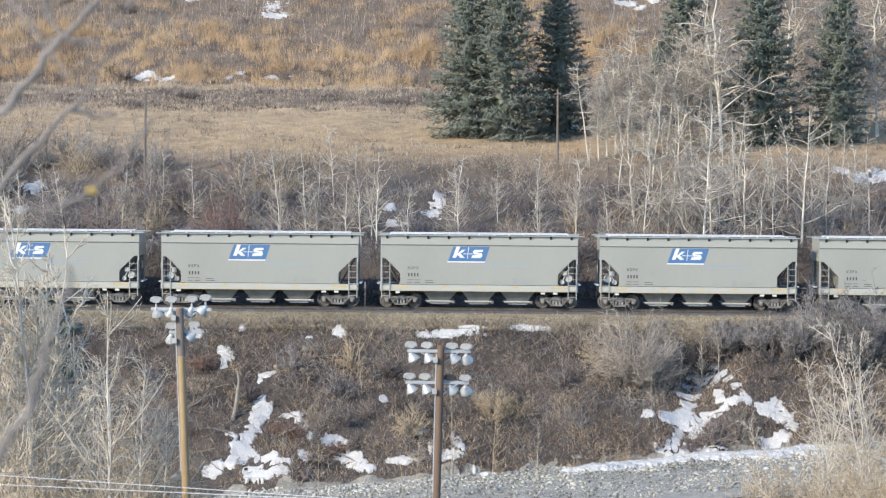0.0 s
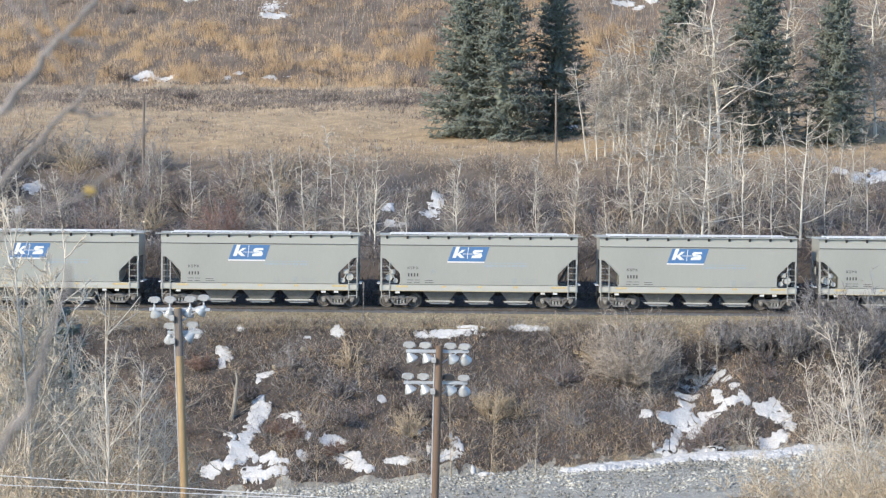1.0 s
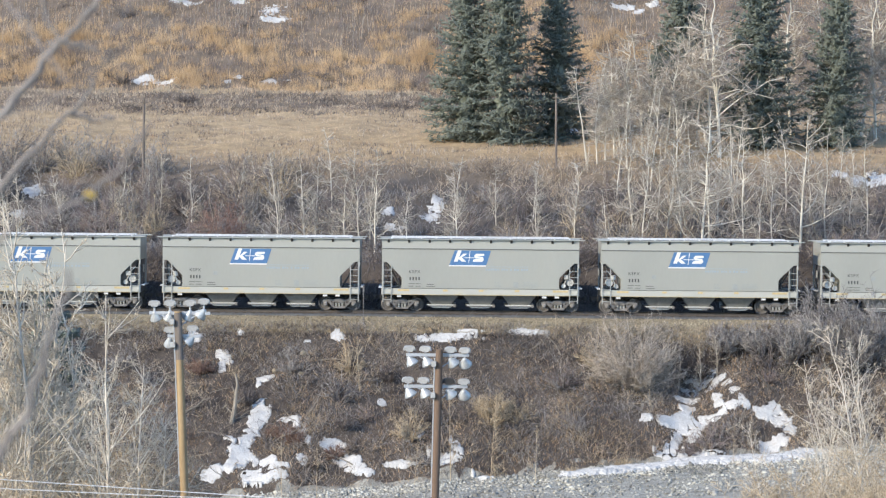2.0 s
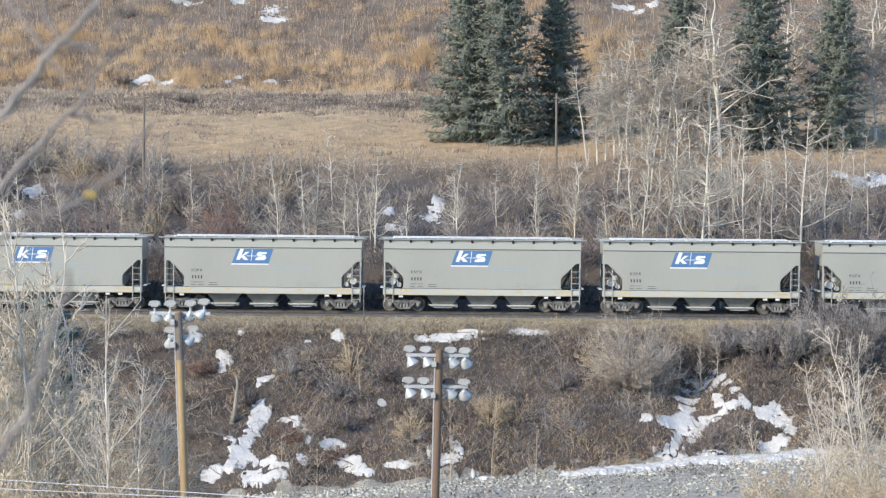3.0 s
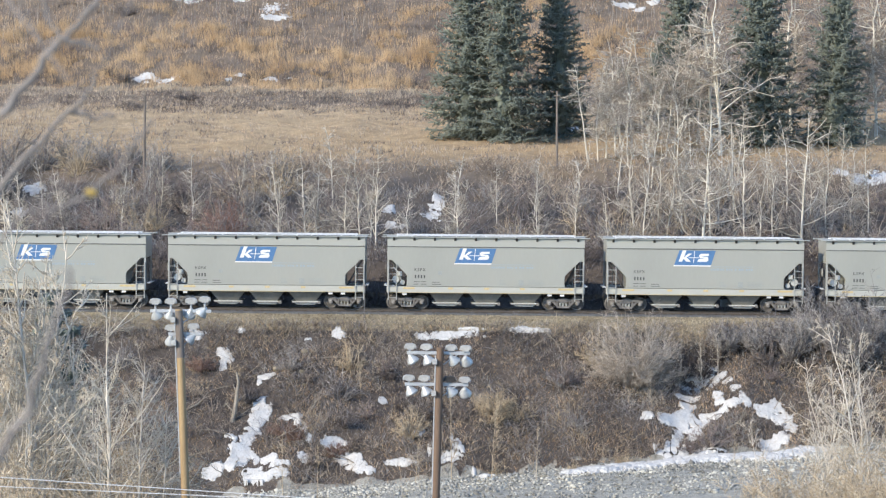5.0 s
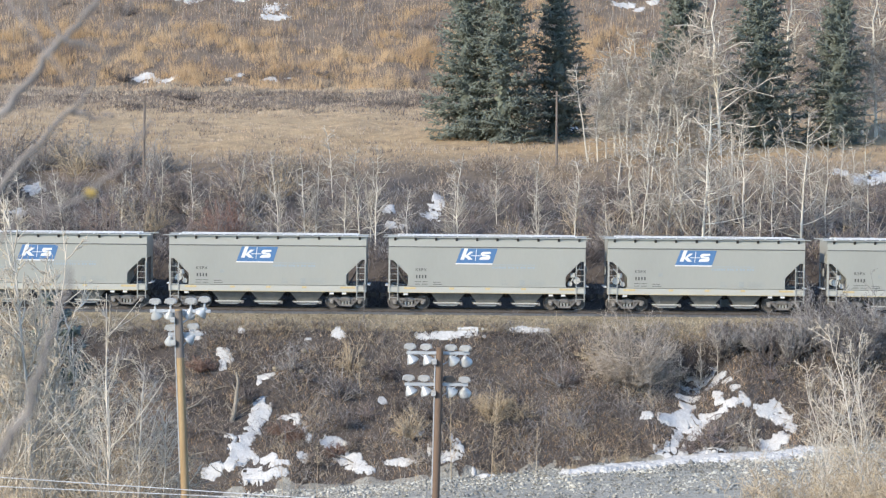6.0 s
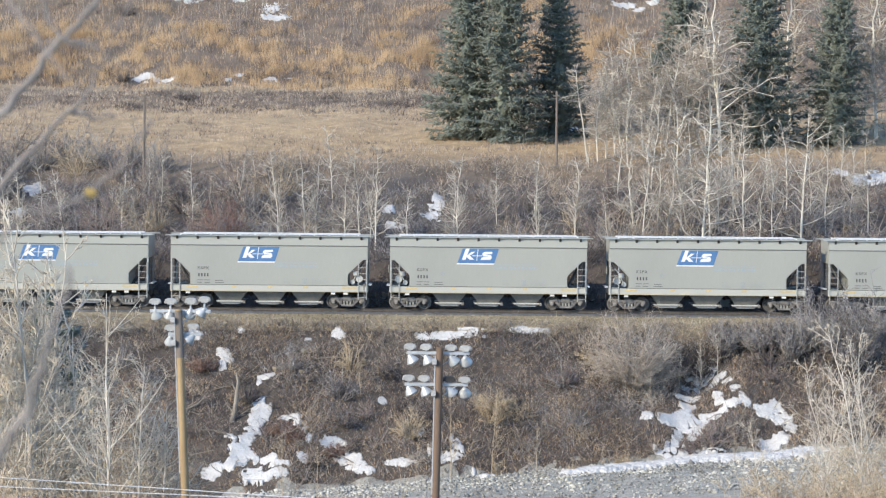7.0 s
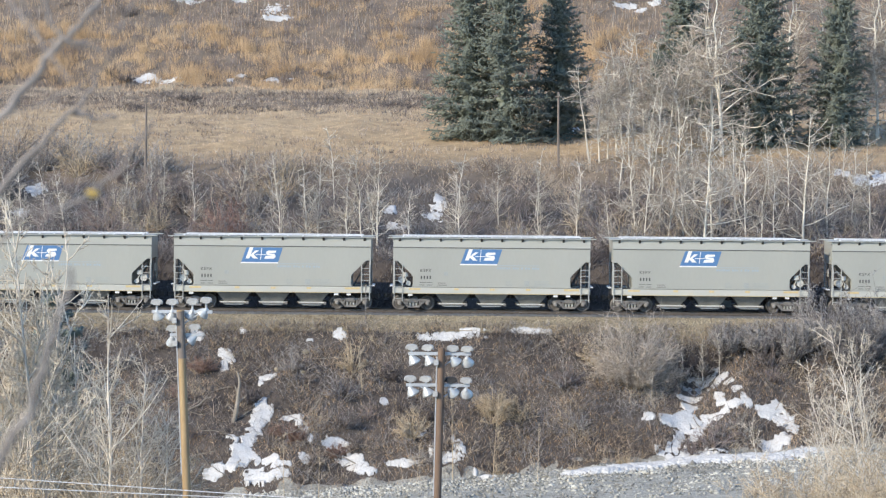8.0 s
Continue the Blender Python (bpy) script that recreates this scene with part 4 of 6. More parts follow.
def build_bank_brush():
    rng = np.random.default_rng(21)
    # the blackish brush fills in for shaded voids between the plants
    for name, n, mat, seed, h0, h1, label in (("bank_brush", 850, M_TWIG_BROWN, 2, 0.35, 1.3, "dark leafless brown brush on the bank"),
                                              ("bank_grey_brush", 1250, M_TWIG_GREY, 5, 0.4, 1.5, "grey leafless brush on the bank"),
                                              ("bank_dark_brush", 500, M_TWIG_DARK, 15, 0.4, 1.2, "blackish leafless brush set in for shade on the bank"),
                                              ("bank_tan_brush", 600, M_TWIG_TAN, 8, 0.4, 1.3, "tan leafless brush on the bank")):
        x, y = bank_points(rng, n * 3)
        keep = (patchy(x, y, 0.4, seed) > rng.uniform(0.3, 0.9, len(x))) & clear_of_snow(x, y, (0.35, 0.7))
        x, y = x[keep][:n], y[keep][:n]
        X, Y = clumped(rng, x, y, 4, 0.16)
        H = np.repeat(rng.uniform(h0, h1, len(x)), 4) * rng.uniform(0.6, 1.1, len(X))
        stuff(name, bush_sets(rng, on_land(X, Y), H, 1.1, 0.015, 5, 1), mat, label, "brush")
    # the darkest layer of stalks paints shadow clumps onto the bank
    for name, n, mat, seed, label in (("bank_grass", 15000, M_GRASS, 3, "flattened dry grass on the bank"), ("bank_litter", 19000, M_TWIG_BROWN, 6, "dead stalks matted on the bank"), ("bank_mould", 20000, M_TWIG_DARK, 16, "dark stalks on the bank in place of shadow clumps"), ("bank_straw", 36000, M_TWIG_GREY, 26, "grey dead stalks matted on the bank")):
        x, y = bank_points(rng, n * 2, t0=0.0, t1=1.02)
        keep = (patchy(x, y, 0.35, seed) > rng.uniform(0.05, 0.95, len(x))) & clear_of_snow(x, y, (0.2,))
        x, y = x[keep][:n], y[keep][:n]
        stuff(name, [blades(rng, on_land(x, y), rng.uniform(0.15, 0.6, len(x)), 1.1, rng.uniform(0.025, 0.05, len(x)))], mat, label, "dry grass")


def build_edge_growth():
    """Weeds that creep over the edge of the gravel shoulder."""
    rng = np.random.default_rng(27)

    def rooted(n, mid, spread):
        x = rng.uniform(-33, 36, n)
        y = mid + rng.normal(0, spread, n) + 0.9 * (fbm(x * 0.45, x * 0.0 + 3.0, 2) - 0.5)
        clear = ragged(x, y) < 0.0
        x, y = x[clear], y[clear]
        bed = np.interp(y, [-9, -5.05, -4.8, -4.4, -3], [-9, -1.0, -0.76, -0.54, -0.5])
        return np.stack([x, y, np.maximum(bed, land(x, y)) - 0.02], -1)
    for name, n, mat, h, what in (("edge_weeds", 3600, M_TWIG_BROWN, 0.6, "dry brown"), ("edge_dark_weeds", 4200, M_TWIG_DARK, 0.5, "blackened"), ("edge_grey_weeds", 3600, M_TWIG_GREY, 0.6, "grey")):
        b = rooted(n, -5.15, 0.24)
        P, R = stems(rng, b, rng.uniform(0.12, h, len(b)), 0.9, 0.015, 3, 0.14)
        stuff(name, [tubes(P, R)], mat, f"{what} weeds along the edge of the gravel", "weeds")
    b = rooted(900, -4.85, 0.2)
    stuff("edge_grass", [blades(rng, b, rng.uniform(0.1, 0.35, len(b)), 0.7, rng.uniform(0.02, 0.035, len(b)))], M_GRASS, "dry grass along the edge of the gravel", "dry grass")


def build_meadow():
    rng = np.random.default_rng(31)
    n = 32000
    x, y = rng.uniform(-50, 55, n), 33 + 76 * rng.random(n)
    keep = clear_of_snow(x, y, ())
    x, y = x[keep], y[keep]
    stuff("meadow_grass", [blades(rng, on_land(x, y), rng.uniform(0.12, 0.38, len(x)), 0.5, rng.uniform(0.03, 0.06, len(x)))], M_GRASS, "short dry tan meadow grass", "dry grass")
    # scattered tufts and dead stalks over the whole meadow
    n = 16000
    x, y = rng.uniform(-50, 55, n * 2), rng.uniform(36, 106, n * 2)
    keep = patchy(x, y, 0.16, 21) > rng.uniform(0.35, 0.95, len(x))
    x, y = clumped(rng, x[keep][:n // 5], y[keep][:n // 5], 5, 0.25)
    stuff("meadow_tufts", [blades(rng, on_land(x, y), rng.uniform(0.2, 0.6, len(x)), 0.5, rng.uniform(0.04, 0.08, len(x)))], M_TWIG_BROWN, "dull brown tufts in the meadow", "dry grass")
    # dull weeds along the foot of the hill
    n = 16000
    x, y = rng.uniform(-52, 56, n * 2), rng.normal(94, 9, n * 2)
    keep = patchy(x, y, 0.12, 2) > rng.uniform(0.3, 0.9, len(x))
    x, y = x[keep][:n], y[keep][:n]
    P, R = stems(rng, on_land(x, y), rng.uniform(0.25, 0.8, len(x)), 0.5, 0.028, 2)
    stuff("meadow_weeds", [tubes(P, R)], M_TWIG_BROWN, "brown dead weeds across the upper meadow", "weeds")


def drifts(rng, centres, per, x0, x1, y0, y1, spread):
    """Plants in drifts of uneven size, drawn out along the slope."""
    cx, cy = rng.uniform(x0, x1, centres), rng.uniform(y0, y1, centres)
    size = np.repeat(rng.uniform(0.4, 1.5, centres), per)
    x = np.repeat(cx, per) + rng.normal(0, spread, centres * per) * size
    y = np.repeat(cy, per) + rng.normal(0, spread * 0.45, centres * per) * size
    k = clear_of_snow(x, y, (0.8, 1.6)) & (y > y0 - 2)
    return x[k], y[k], size[k]


def build_hill_cover():
    rng = np.random.default_rng(41)
    x, y, size = drifts(rng, 120, 9, -56, 27, 108, 127, 1.5)
    X, Y = clumped(rng, x, y, 26, 0.38)
    H = np.repeat(rng.uniform(0.8, 1.8, len(x)) * (0.65 + 0.35 * size), 26) * rng.uniform(0.5, 1.1, len(X))
    stuff("hill_grass", [blades(rng, on_land(X, Y), H, 0.26, rng.uniform(0.03, 0.06, len(X)))], M_GRASS_ORANGE, "tall orange dry grass tufts on the hillside", "dry grass")
    x, y, size = drifts(rng, 170, 6, -56, 60, 110, 148, 1.8)
    X, Y = clumped(rng, x, y, 6, 0.4)
    H = np.repeat(rng.uniform(0.7, 1.7, len(x)), 6) * rng.uniform(0.6, 1.1, len(X))
    stuff("hill_brush", bush_sets(rng, on_land(X, Y), H, 0.5, 0.024, 3, 0), M_TWIG_PURPLE, "purplish grey leafless brush on the hillside", "brush")
    x, y, size = drifts(rng, 90, 5, -56, 30, 109, 140, 1.5)
    X, Y = clumped(rng, x, y, 5, 0.4)
    H = np.repeat(rng.uniform(0.5, 1.3, len(x)), 5) * rng.uniform(0.6, 1.1, len(X))
    stuff("hill_dark_brush", bush_sets(rng, on_land(X, Y), H, 0.7, 0.026, 4, 0), M_TWIG_DARK, "dark leafless brush in patches on the hillside", "brush")
    x, y, size = drifts(rng, 50, 6, -56, 20, 124, 140, 1.2)
    X, Y = clumped(rng, x, y, 20, 0.38)
    stuff("hill_grass", [blades(rng, on_land(X, Y), rng.uniform(0.4, 1.2, len(X)), 0.26, rng.uniform(0.03, 0.06, len(X)))], M_GRASS_ORANGE, "thin dry grass tufts high on the hillside", "dry grass")
    # low dark brush along the foot of the hill and in a line across the meadow's edge
    for name, y0, y1, m, x0, x1 in (("hill_foot_brush", 108.5, 111.5, 90, -50, 34), ("meadow_edge_brush", 80, 104, 190, -46, 22)):
        x, y, size = drifts(rng, m, 6, x0, x1, y0, y1, 1.2)
        X, Y = clumped(rng, x, y, 5, 0.35)
        H = np.repeat(rng.uniform(0.25, 0.8, len(x)), 5) * rng.uniform(0.6, 1.1, len(X))
        stuff(name, bush_sets(rng, on_land(X, Y), H, 0.9, 0.024, 4, 0), M_TWIG_DARK, "low dark leafless brush at the foot of the hill", "brush")
    n = 900
    x, y = rng.uniform(-56, 30, n), rng.uniform(120, 150, n)
    P, R = stems(rng, on_land(x, y), rng.uniform(1.2, 3.2, n), 0.09, 0.02, 3, 0.03)
    stuff("hill_saplings", [tubes(P, R)], M_TWIG_FAR, "thin grey bare saplings high on the hillside", "saplings")
    n = 24000
    x, y = rng.uniform(-58, 62, n), 104 + 44 * rng.random(n)
    k = clear_of_snow(x, y, ())
    stuff("hill_stubble", [blades(rng, on_land(x[k], y[k]), rng.uniform(0.2, 0.8, k.sum()), 0.3, rng.uniform(0.03, 0.07, k.sum()))], M_GRASS, "dry stubble on the hillside", "dry grass")


# ---- trees ----
def plain_mesh_ob(name, sets, mat, parent=None, label="", smooth=False, more=(), mat2=None):
    """One mesh of tubes; `more` are tubes of a second material in the same mesh."""
    if more:
        sets, more = [(v, as_tris(f)) for v, f in sets], [(v, as_tris(f)) for v, f in more]
    v, f = joined([*sets, *more])
    me = arrays_mesh(name, v, f, mat, smooth)
    if more:
        me.materials.append(mat2)
        idx = np.zeros(len(f), np.int32)
        idx[sum(len(s[1]) for s in sets):] = 1
        me.polygons.foreach_set("material_index", idx)
    ob = new(name, me)
    ob.parent = parent
    return tagged(ob, label)


def crooked(rng, base, d, L, k, kink, up):
    """Polylines that wander: each step turns a little and bends upward."""
    P, step = [base], (L / (k - 1))[:, None]
    for _ in range(k - 1):
        d = unit(d + rng.normal(size=d.shape) * kink + np.array([0, 0, up]))
        P.append(P[-1] + d * step)
    return np.stack(P, 1)


def offshoots(rng, P, R, per, t0, t1, L, angle, k, kink, up, thin, least, taper=0.6, flat=0.7):
    """Crooked shoots on polylines; L is the length of the longest shoot of each parent."""
    n, K, _ = P.shape
    idx = np.repeat(np.arange(n), per)
    t = rng.uniform(t0, t1, len(idx))
    s = t * (K - 1)
    i = np.minimum(s.astype(int), K - 2)
    f = (s - i)[:, None]
    a, b = P[idx, i], P[idx, i + 1]
    tan = unit(b - a)
    r0 = np.maximum((R[idx, i] * (1 - f[:, 0]) + R[idx, i + 1] * f[:, 0]) * thin, least)
    rnd = rng.normal(size=(len(idx), 3)) * np.array([1, 1, flat])
    perp = unit(rnd - tan * np.sum(rnd * tan, -1, keepdims=True))
    ang = np.radians(rng.normal(angle, angle * 0.18, len(idx)))[:, None]
    d = unit(tan * np.cos(ang) + perp * np.sin(ang))
    LL = np.repeat(L, per) * (1 - taper * (t - t0) / (t1 - t0)) * rng.uniform(0.55, 1.15, len(idx))
    Q = crooked(rng, a + (b - a) * f, d, LL, k, kink, up)
    return Q, r0[:, None] * np.linspace(1, 0.4, k)[None], LL


def bare_tree(seed, h, r, limbs, reach, low=0.2, ang=55, kink=0.2, up=0.10, sub=6, twigs=5, fine_twigs=2, limb_r=0.018, twig_r=0.009, bend=0.02,
              fork=0, fine=None, bark=None, name="aspen_tree", label="", group="bare aspens"):
    """A leafless tree: tapered trunk, crooked limbs, branches and fine twigs."""
    rng = np.random.default_rng(seed)
    fine, bark = fine or M_TWIG_FAR, bark or M_BARK_FAR
    tree = thing(name, pose(0, 0, 0), label or "leafless white-barked aspen with crooked limbs and fine twigs", "tree", group)
    k = 11
    u = np.linspace(0, 1, k)
    P = np.zeros((1, k, 3))
    P[0, :, :2], P[0, :, 2] = np.cumsum(rng.normal(0, bend * h / 3, (k, 2)), 0) * u[:, None], u * h
    R = (r * (1 - 0.84 * u))[None]
    T, S, sets = [P], [R], [tubes(P, R, 7)]
    if fork:
        Q, U, _ = offshoots(rng, P, R, fork, 0.12, 0.4, np.array([h * 0.72]), 22, 11, 0.05, 0.05, 0.75, limb_r, 0.4)
        T.append(Q), S.append(U), sets.append(tubes(Q, U, 6))
    plain_mesh_ob("trunk", sets, bark, tree, "", True)
    B, W, LB = [], [], []
    for q, (p, w) in enumerate(zip(T, S)):
        m = limbs if q == 0 else max(5, limbs // 2)
        b, bw, bl = offshoots(rng, p, w, m, low, 0.98, np.full(len(p), h * reach * (1 if q == 0 else 0.7)), ang, 6, kink, up, 0.5, limb_r, 0.7)
        B.append(b), W.append(bw), LB.append(bl)
    B, W, LB = np.concatenate(B), np.concatenate(W), np.concatenate(LB)
    C, X, LC = offshoots(rng, B, W, sub, 0.12, 0.98, LB * 0.5, 52, 4, kink, up * 0.6, 0.65, limb_r * 0.62)
    D, Y, LD = offshoots(rng, C, X, twigs, 0.1, 1.0, LC * 0.5, 50, 3, kink, up * 0.4, 0.7, twig_r)
    more = [tubes(C, X), tubes(D, Y)]
    if fine_twigs:
        E, Z, _ = offshoots(rng, D, Y, fine_twigs, 0.1, 1.0, LD * 0.55, 50, 2, kink, 0.0, 0.8, twig_r * 0.8)
        more.append(tubes(E, Z))
    tagged(plain_mesh_ob("crown", [tubes(B, W, 4)], bark, tree, "bare pale limbs and twigs", False, more, fine), kind="stuff")
    return tree


PLANTED = set()


def planted(models, spots, rng, tilt=2.5):
    """Stands copies of the models on the land; each spot is x, y and height."""
    first = rng.randrange(len(models))
    for i, (x, y, h) in enumerate(spots):
        ob, h0 = models[(first + i) % len(models)]
        s = h / h0
        m = pose(x, y, float(land(x, y)) - 0.08, rng.gauss(0, tilt), rng.gauss(0, tilt), rng.uniform(0, 360))
        if ob.name in PLANTED:
            own = ob.scale.copy()
            ob.scale = (s, s, s)
            copy_thing(ob, m)
            ob.scale = own
        else:
            PLANTED.add(ob.name)
            ob.matrix_basis = m @ Matrix.Diagonal((s, s, s, 1))


def spruce_model(seed, h, w, dense=15, name="spruce_tree"):
    """A spruce: straight trunk, whorls of drooping boughs, flat sprays of needled twigs."""
    rng = np.random.default_rng(seed)
    tree = thing(name, pose(0, 0, 0), "dark blue-green spruce with drooping needled boughs", "tree", "spruces")
    u = np.linspace(0, 1, 5)
    P = np.zeros((1, 5, 3))
    P[0, :, 2] = u * h
    plain_mesh_ob("trunk", [tubes(P, (0.016 * h * (1 - 0.95 * u))[None], 8)], M_SPRUCE_BARK, tree, "", True)
    whorls, per = int(h * 1.75), 14
    n = whorls * per
    t = np.clip(np.repeat(np.linspace(0.02, 0.985, whorls), per) + rng.normal(0, 0.004, n), 0.012, 0.992)
    az = rng.uniform(0, 2 * np.pi, n)
    lobes = 1 + 0.09 * np.sin(az * 2 + t * 11) + 0.08 * np.sin(az * 4 - t * 27)
    L = w * np.minimum((1 - t) ** 0.66, 0.95) * rng.uniform(0.66, 1.04, n) * lobes * np.repeat(rng.uniform(0.86, 1.06, whorls), per) + 0.12
    base = np.stack([np.zeros(n), np.zeros(n), t * h], -1)
    out = np.stack([np.cos(az), np.sin(az), np.zeros(n)], -1)
    k = 6
    s = np.linspace(0, 1, k)
    B = base[:, None] + out[:, None] * (L[:, None] * s)[..., None]
    B[:, :, 2] += L[:, None] * (-(0.38 - 0.75 * t)[:, None] * s + 0.20 * s ** 2.5)
    B[:, 1:] += rng.normal(size=(n, k - 1, 3)) * (0.022 * L)[:, None, None]
    R = np.full((n, k), 0.02) * np.linspace(1.2, 0.4, k)
    Q, S, LQ = offshoots(rng, B, R, dense, 0.12, 1.0, L * 0.30 + 0.16, 48, 2, 0.10, -0.10, 1.0, 0.03, 0.55, 0.25)
    S[:] = rng.uniform(0.030, 0.055, len(S))[:, None]
    T, V, _ = offshoots(rng, Q, S, 5, 0.05, 1.0, LQ * 0.30 + 0.13, 46, 2, 0.15, -0.12, 1.0, 0.03, 0.4, 0.5)
    V[:] = rng.uniform(0.026, 0.045, len(V))[:, None]
    # tightly needled inner boughs: a ragged tiered body round the trunk
    tiers, round_ = whorls * 2, 18
    tt = np.linspace(0.03, 0.97, tiers)
    aa = np.linspace(0, 2 * np.pi, round_, endpoint=False)
    T2, A2 = np.meshgrid(tt, aa, indexing="ij")
    edge = np.where(np.arange(tiers) % 2 == 0, 0.22, 0.12)[:, None]
    rad = w * (1 - T2) ** 0.8 * edge * rng.uniform(0.5, 1.3, T2.shape) + 0.03
    A2 = A2 + rng.normal(0, 0.10, A2.shape)
    core = np.stack([rad * np.cos(A2), rad * np.sin(A2), T2 * h - rad * 0.2 + rng.normal(0, 0.05, T2.shape)], -1).reshape(-1, 3)
    i, j = np.meshgrid(np.arange(tiers - 1), np.arange(round_), indexing="ij")
    q, q1 = (i * round_ + j).ravel(), (i * round_ + (j + 1) % round_).ravel()
    inner = (core, np.stack([q, q1, q1 + round_, q + round_], -1))
    tagged(plain_mesh_ob("crown", [tubes(B, R)], M_SPRUCE_BARK, tree, "blue-green needled boughs", False, [tubes(Q, S), tubes(T, V), inner], M_NEEDLE), kind="stuff")
    return tree


ASPEN_MID = [(bare_tree(100 + i, 8.0, 0.066, 24, 0.33, 0.12, 60, 0.24, 0.10, 7, 5, 2, 0.026, 0.013, 0.045, i % 2), 8.0) for i in range(6)]
ASPEN_BROAD = [(bare_tree(115 + i, 11.5, 0.115, 28, 0.42, 0.10, 66, 0.20, 0.09, 8, 5, 2, 0.034, 0.013, 0.03, 0, name="poplar_tree", label="broad white-barked leafless poplar with low spreading limbs"), 11.5) for i in range(2)]
ASPEN_TALL = [(bare_tree(120 + i, 13.0, 0.13, 26, 0.46, 0.14, 72, 0.30, 0.05, 8, 6, 2, 0.044, 0.016, 0.05, 1 + i % 2, name="poplar_tree", label="tall white-barked leafless poplar with heavy crooked limbs"), 13.0) for i in range(4)]
ASPEN_NEAR = [(bare_tree(130 + i, 11.0, 0.085, 26, 0.44, 0.18, 42, 0.05, 0.04, 6, 4, 1, 0.021, 0.0105, 0.010, 0, M_TWIG_PALE, M_BARK_PALE), 11.0) for i in range(3)]
ASPEN_GNARLED = [(bare_tree(136 + i, 12.5, 0.085, 30, 0.32, 0.12, 46, 0.17, 0.12, 6, 5, 1, 0.028, 0.0115, 0.03, 2, M_TWIG_PALE, M_BARK_PALE, label="gnarled pale leafless aspen with dense crooked twigs"), 12.5) for i in range(2)]
ASPEN_RIGHT = [(bare_tree(160 + i, 11.5, 0.055, 30, 0.30, 0.12, 46, 0.09, 0.08, 6, 4, 1, 0.017, 0.0095, 0.03, 0, M_TWIG_PALE, M_BARK_PALE), 11.5) for i in range(3)]
SAPLING = [(bare_tree(140 + i, 4.0, 0.024, 14, 0.30, 0.1, 38, 0.10, 0.08, 5, 4, 1, 0.010, 0.007, 0.012, i % 2, M_TWIG_TAN, M_TWIG_TAN, "sapling", "thin leafless tan sapling on the bank", "saplings"), 4.0) for i in range(3)]
SPRUCE = [(spruce_model(150, 16.0, 4.5), 16.0), (spruce_model(151, 16.0, 4.3), 16.0), (spruce_model(152, 15.5, 4.0), 15.5), (spruce_model(153, 9.0, 2.6, 12), 9.0)]


def stand(models, spots, seed, tilt):
    planted(models, spots, random.Random(seed), tilt)


def spruces(spots):
    for i, s in enumerate(spots):
        planted([SPRUCE[(0, 1, 2, 2, 2, 1, 2)[i % 7]]], [s], random.Random(60 + i), 0.8)


def spruces_near(spots):
    for i, s in enumerate(spots):
        planted([SPRUCE[3]], [s], random.Random(70 + i), 0.8)
# ---- where the snow lies: ellipses of x, y and half sizes ----
snow_patch((0.39, -5.3, 1.94, 0.23), (-0.6, -5.5, 1.14, 0.19), (1.81, -5.03, 0.87, 0.13))
snow_patch((5.4, -5.02, 1.27, 0.17))
snow_patch((-6.54, -5.33, 0.48, 0.32))
snow_patch((-8.38, -5.7, 0.24, 0.12))
snow_patch((-15.32, -5.46, 0.5, 0.28), (-15.57, -5.25, 0.3, 0.2))
snow_patch((-12.6, -5.15, 0.24, 0.16))
snow_patch((-13.57, -6.67, 0.45, 0.32), (-13.37, -7.17, 0.45, 0.44), (-13.06, -7.39, 0.27, 0.24), (-13.46, -7.77, 0.24, 0.44))
snow_patch((-10.75, -8.69, 0.48, 0.32), (-11.15, -9.11, 0.18, 0.28))
snow_patch((-10.95, -10.79, 0.42, 0.32), (-10.7, -11.11, 0.53, 0.36), (-10.88, -11.57, 0.62, 0.52), (-11.05, -12.13, 0.5, 0.44), (-11.21, -12.78, 0.48, 0.32), (-11.38, -13.33, 0.39, 0.4), (-11.61, -13.88, 0.5, 0.44), (-11.72, -14.54, 0.71, 0.52), (-11.86, -15.08, 0.65, 0.52), (-11.19, -14.72, 0.42, 0.36), (-10.83, -15.11, 0.21, 0.32), (-12.47, -13.74, 0.33, 0.16), (-12.18, -13.89, 0.24, 0.24), (-12.44, -15.56, 0.45, 0.32), (-12.99, -15.63, 0.53, 0.36), (-13.31, -15.85, 0.53, 0.4), (-13.6, -15.82, 0.42, 0.27))
snow_patch((-10.1, -15.18, 0.53, 0.32), (-9.72, -15.71, 0.33, 0.28), (-9.28, -15.66, 0.42, 0.14))
snow_patch((-11.12, -15.98, 0.65, 0.37), (-10.75, -16.3, 0.77, 0.41), (-10.13, -16.32, 0.68, 0.31), (-9.45, -16.17, 0.53, 0.27))
snow_patch((-11.36, -15.95, 0.21, 0.14))
snow_patch((-9.16, -11.7, 0.71, 0.22), (-8.62, -12.21, 0.24, 0.24))
snow_patch((-8.15, -12.97, 0.15, 0.4), (-7.82, -13.82, 0.18, 0.28))
snow_patch((-6.28, -13.56, 0.68, 0.36), (-6.82, -13.88, 0.39, 0.18), (-5.83, -13.93, 0.24, 0.14))
snow_patch((-5.41, -14.49, 0.83, 0.36), (-4.94, -15.05, 0.59, 0.28), (-4.4, -15.46, 0.53, 0.26))
snow_patch((-8.09, -14.97, 0.42, 0.36))
snow_patch((-3.55, -10.28, 0.27, 0.3))
snow_patch((-1.35, -13.13, 0.33, 0.4))
snow_patch((-2.29, -14.84, 0.89, 0.2))
snow_patch((0.57, -13.81, 0.15, 0.27), (0.9, -14.36, 0.29, 0.29), (1.24, -14.62, 0.21, 0.27))
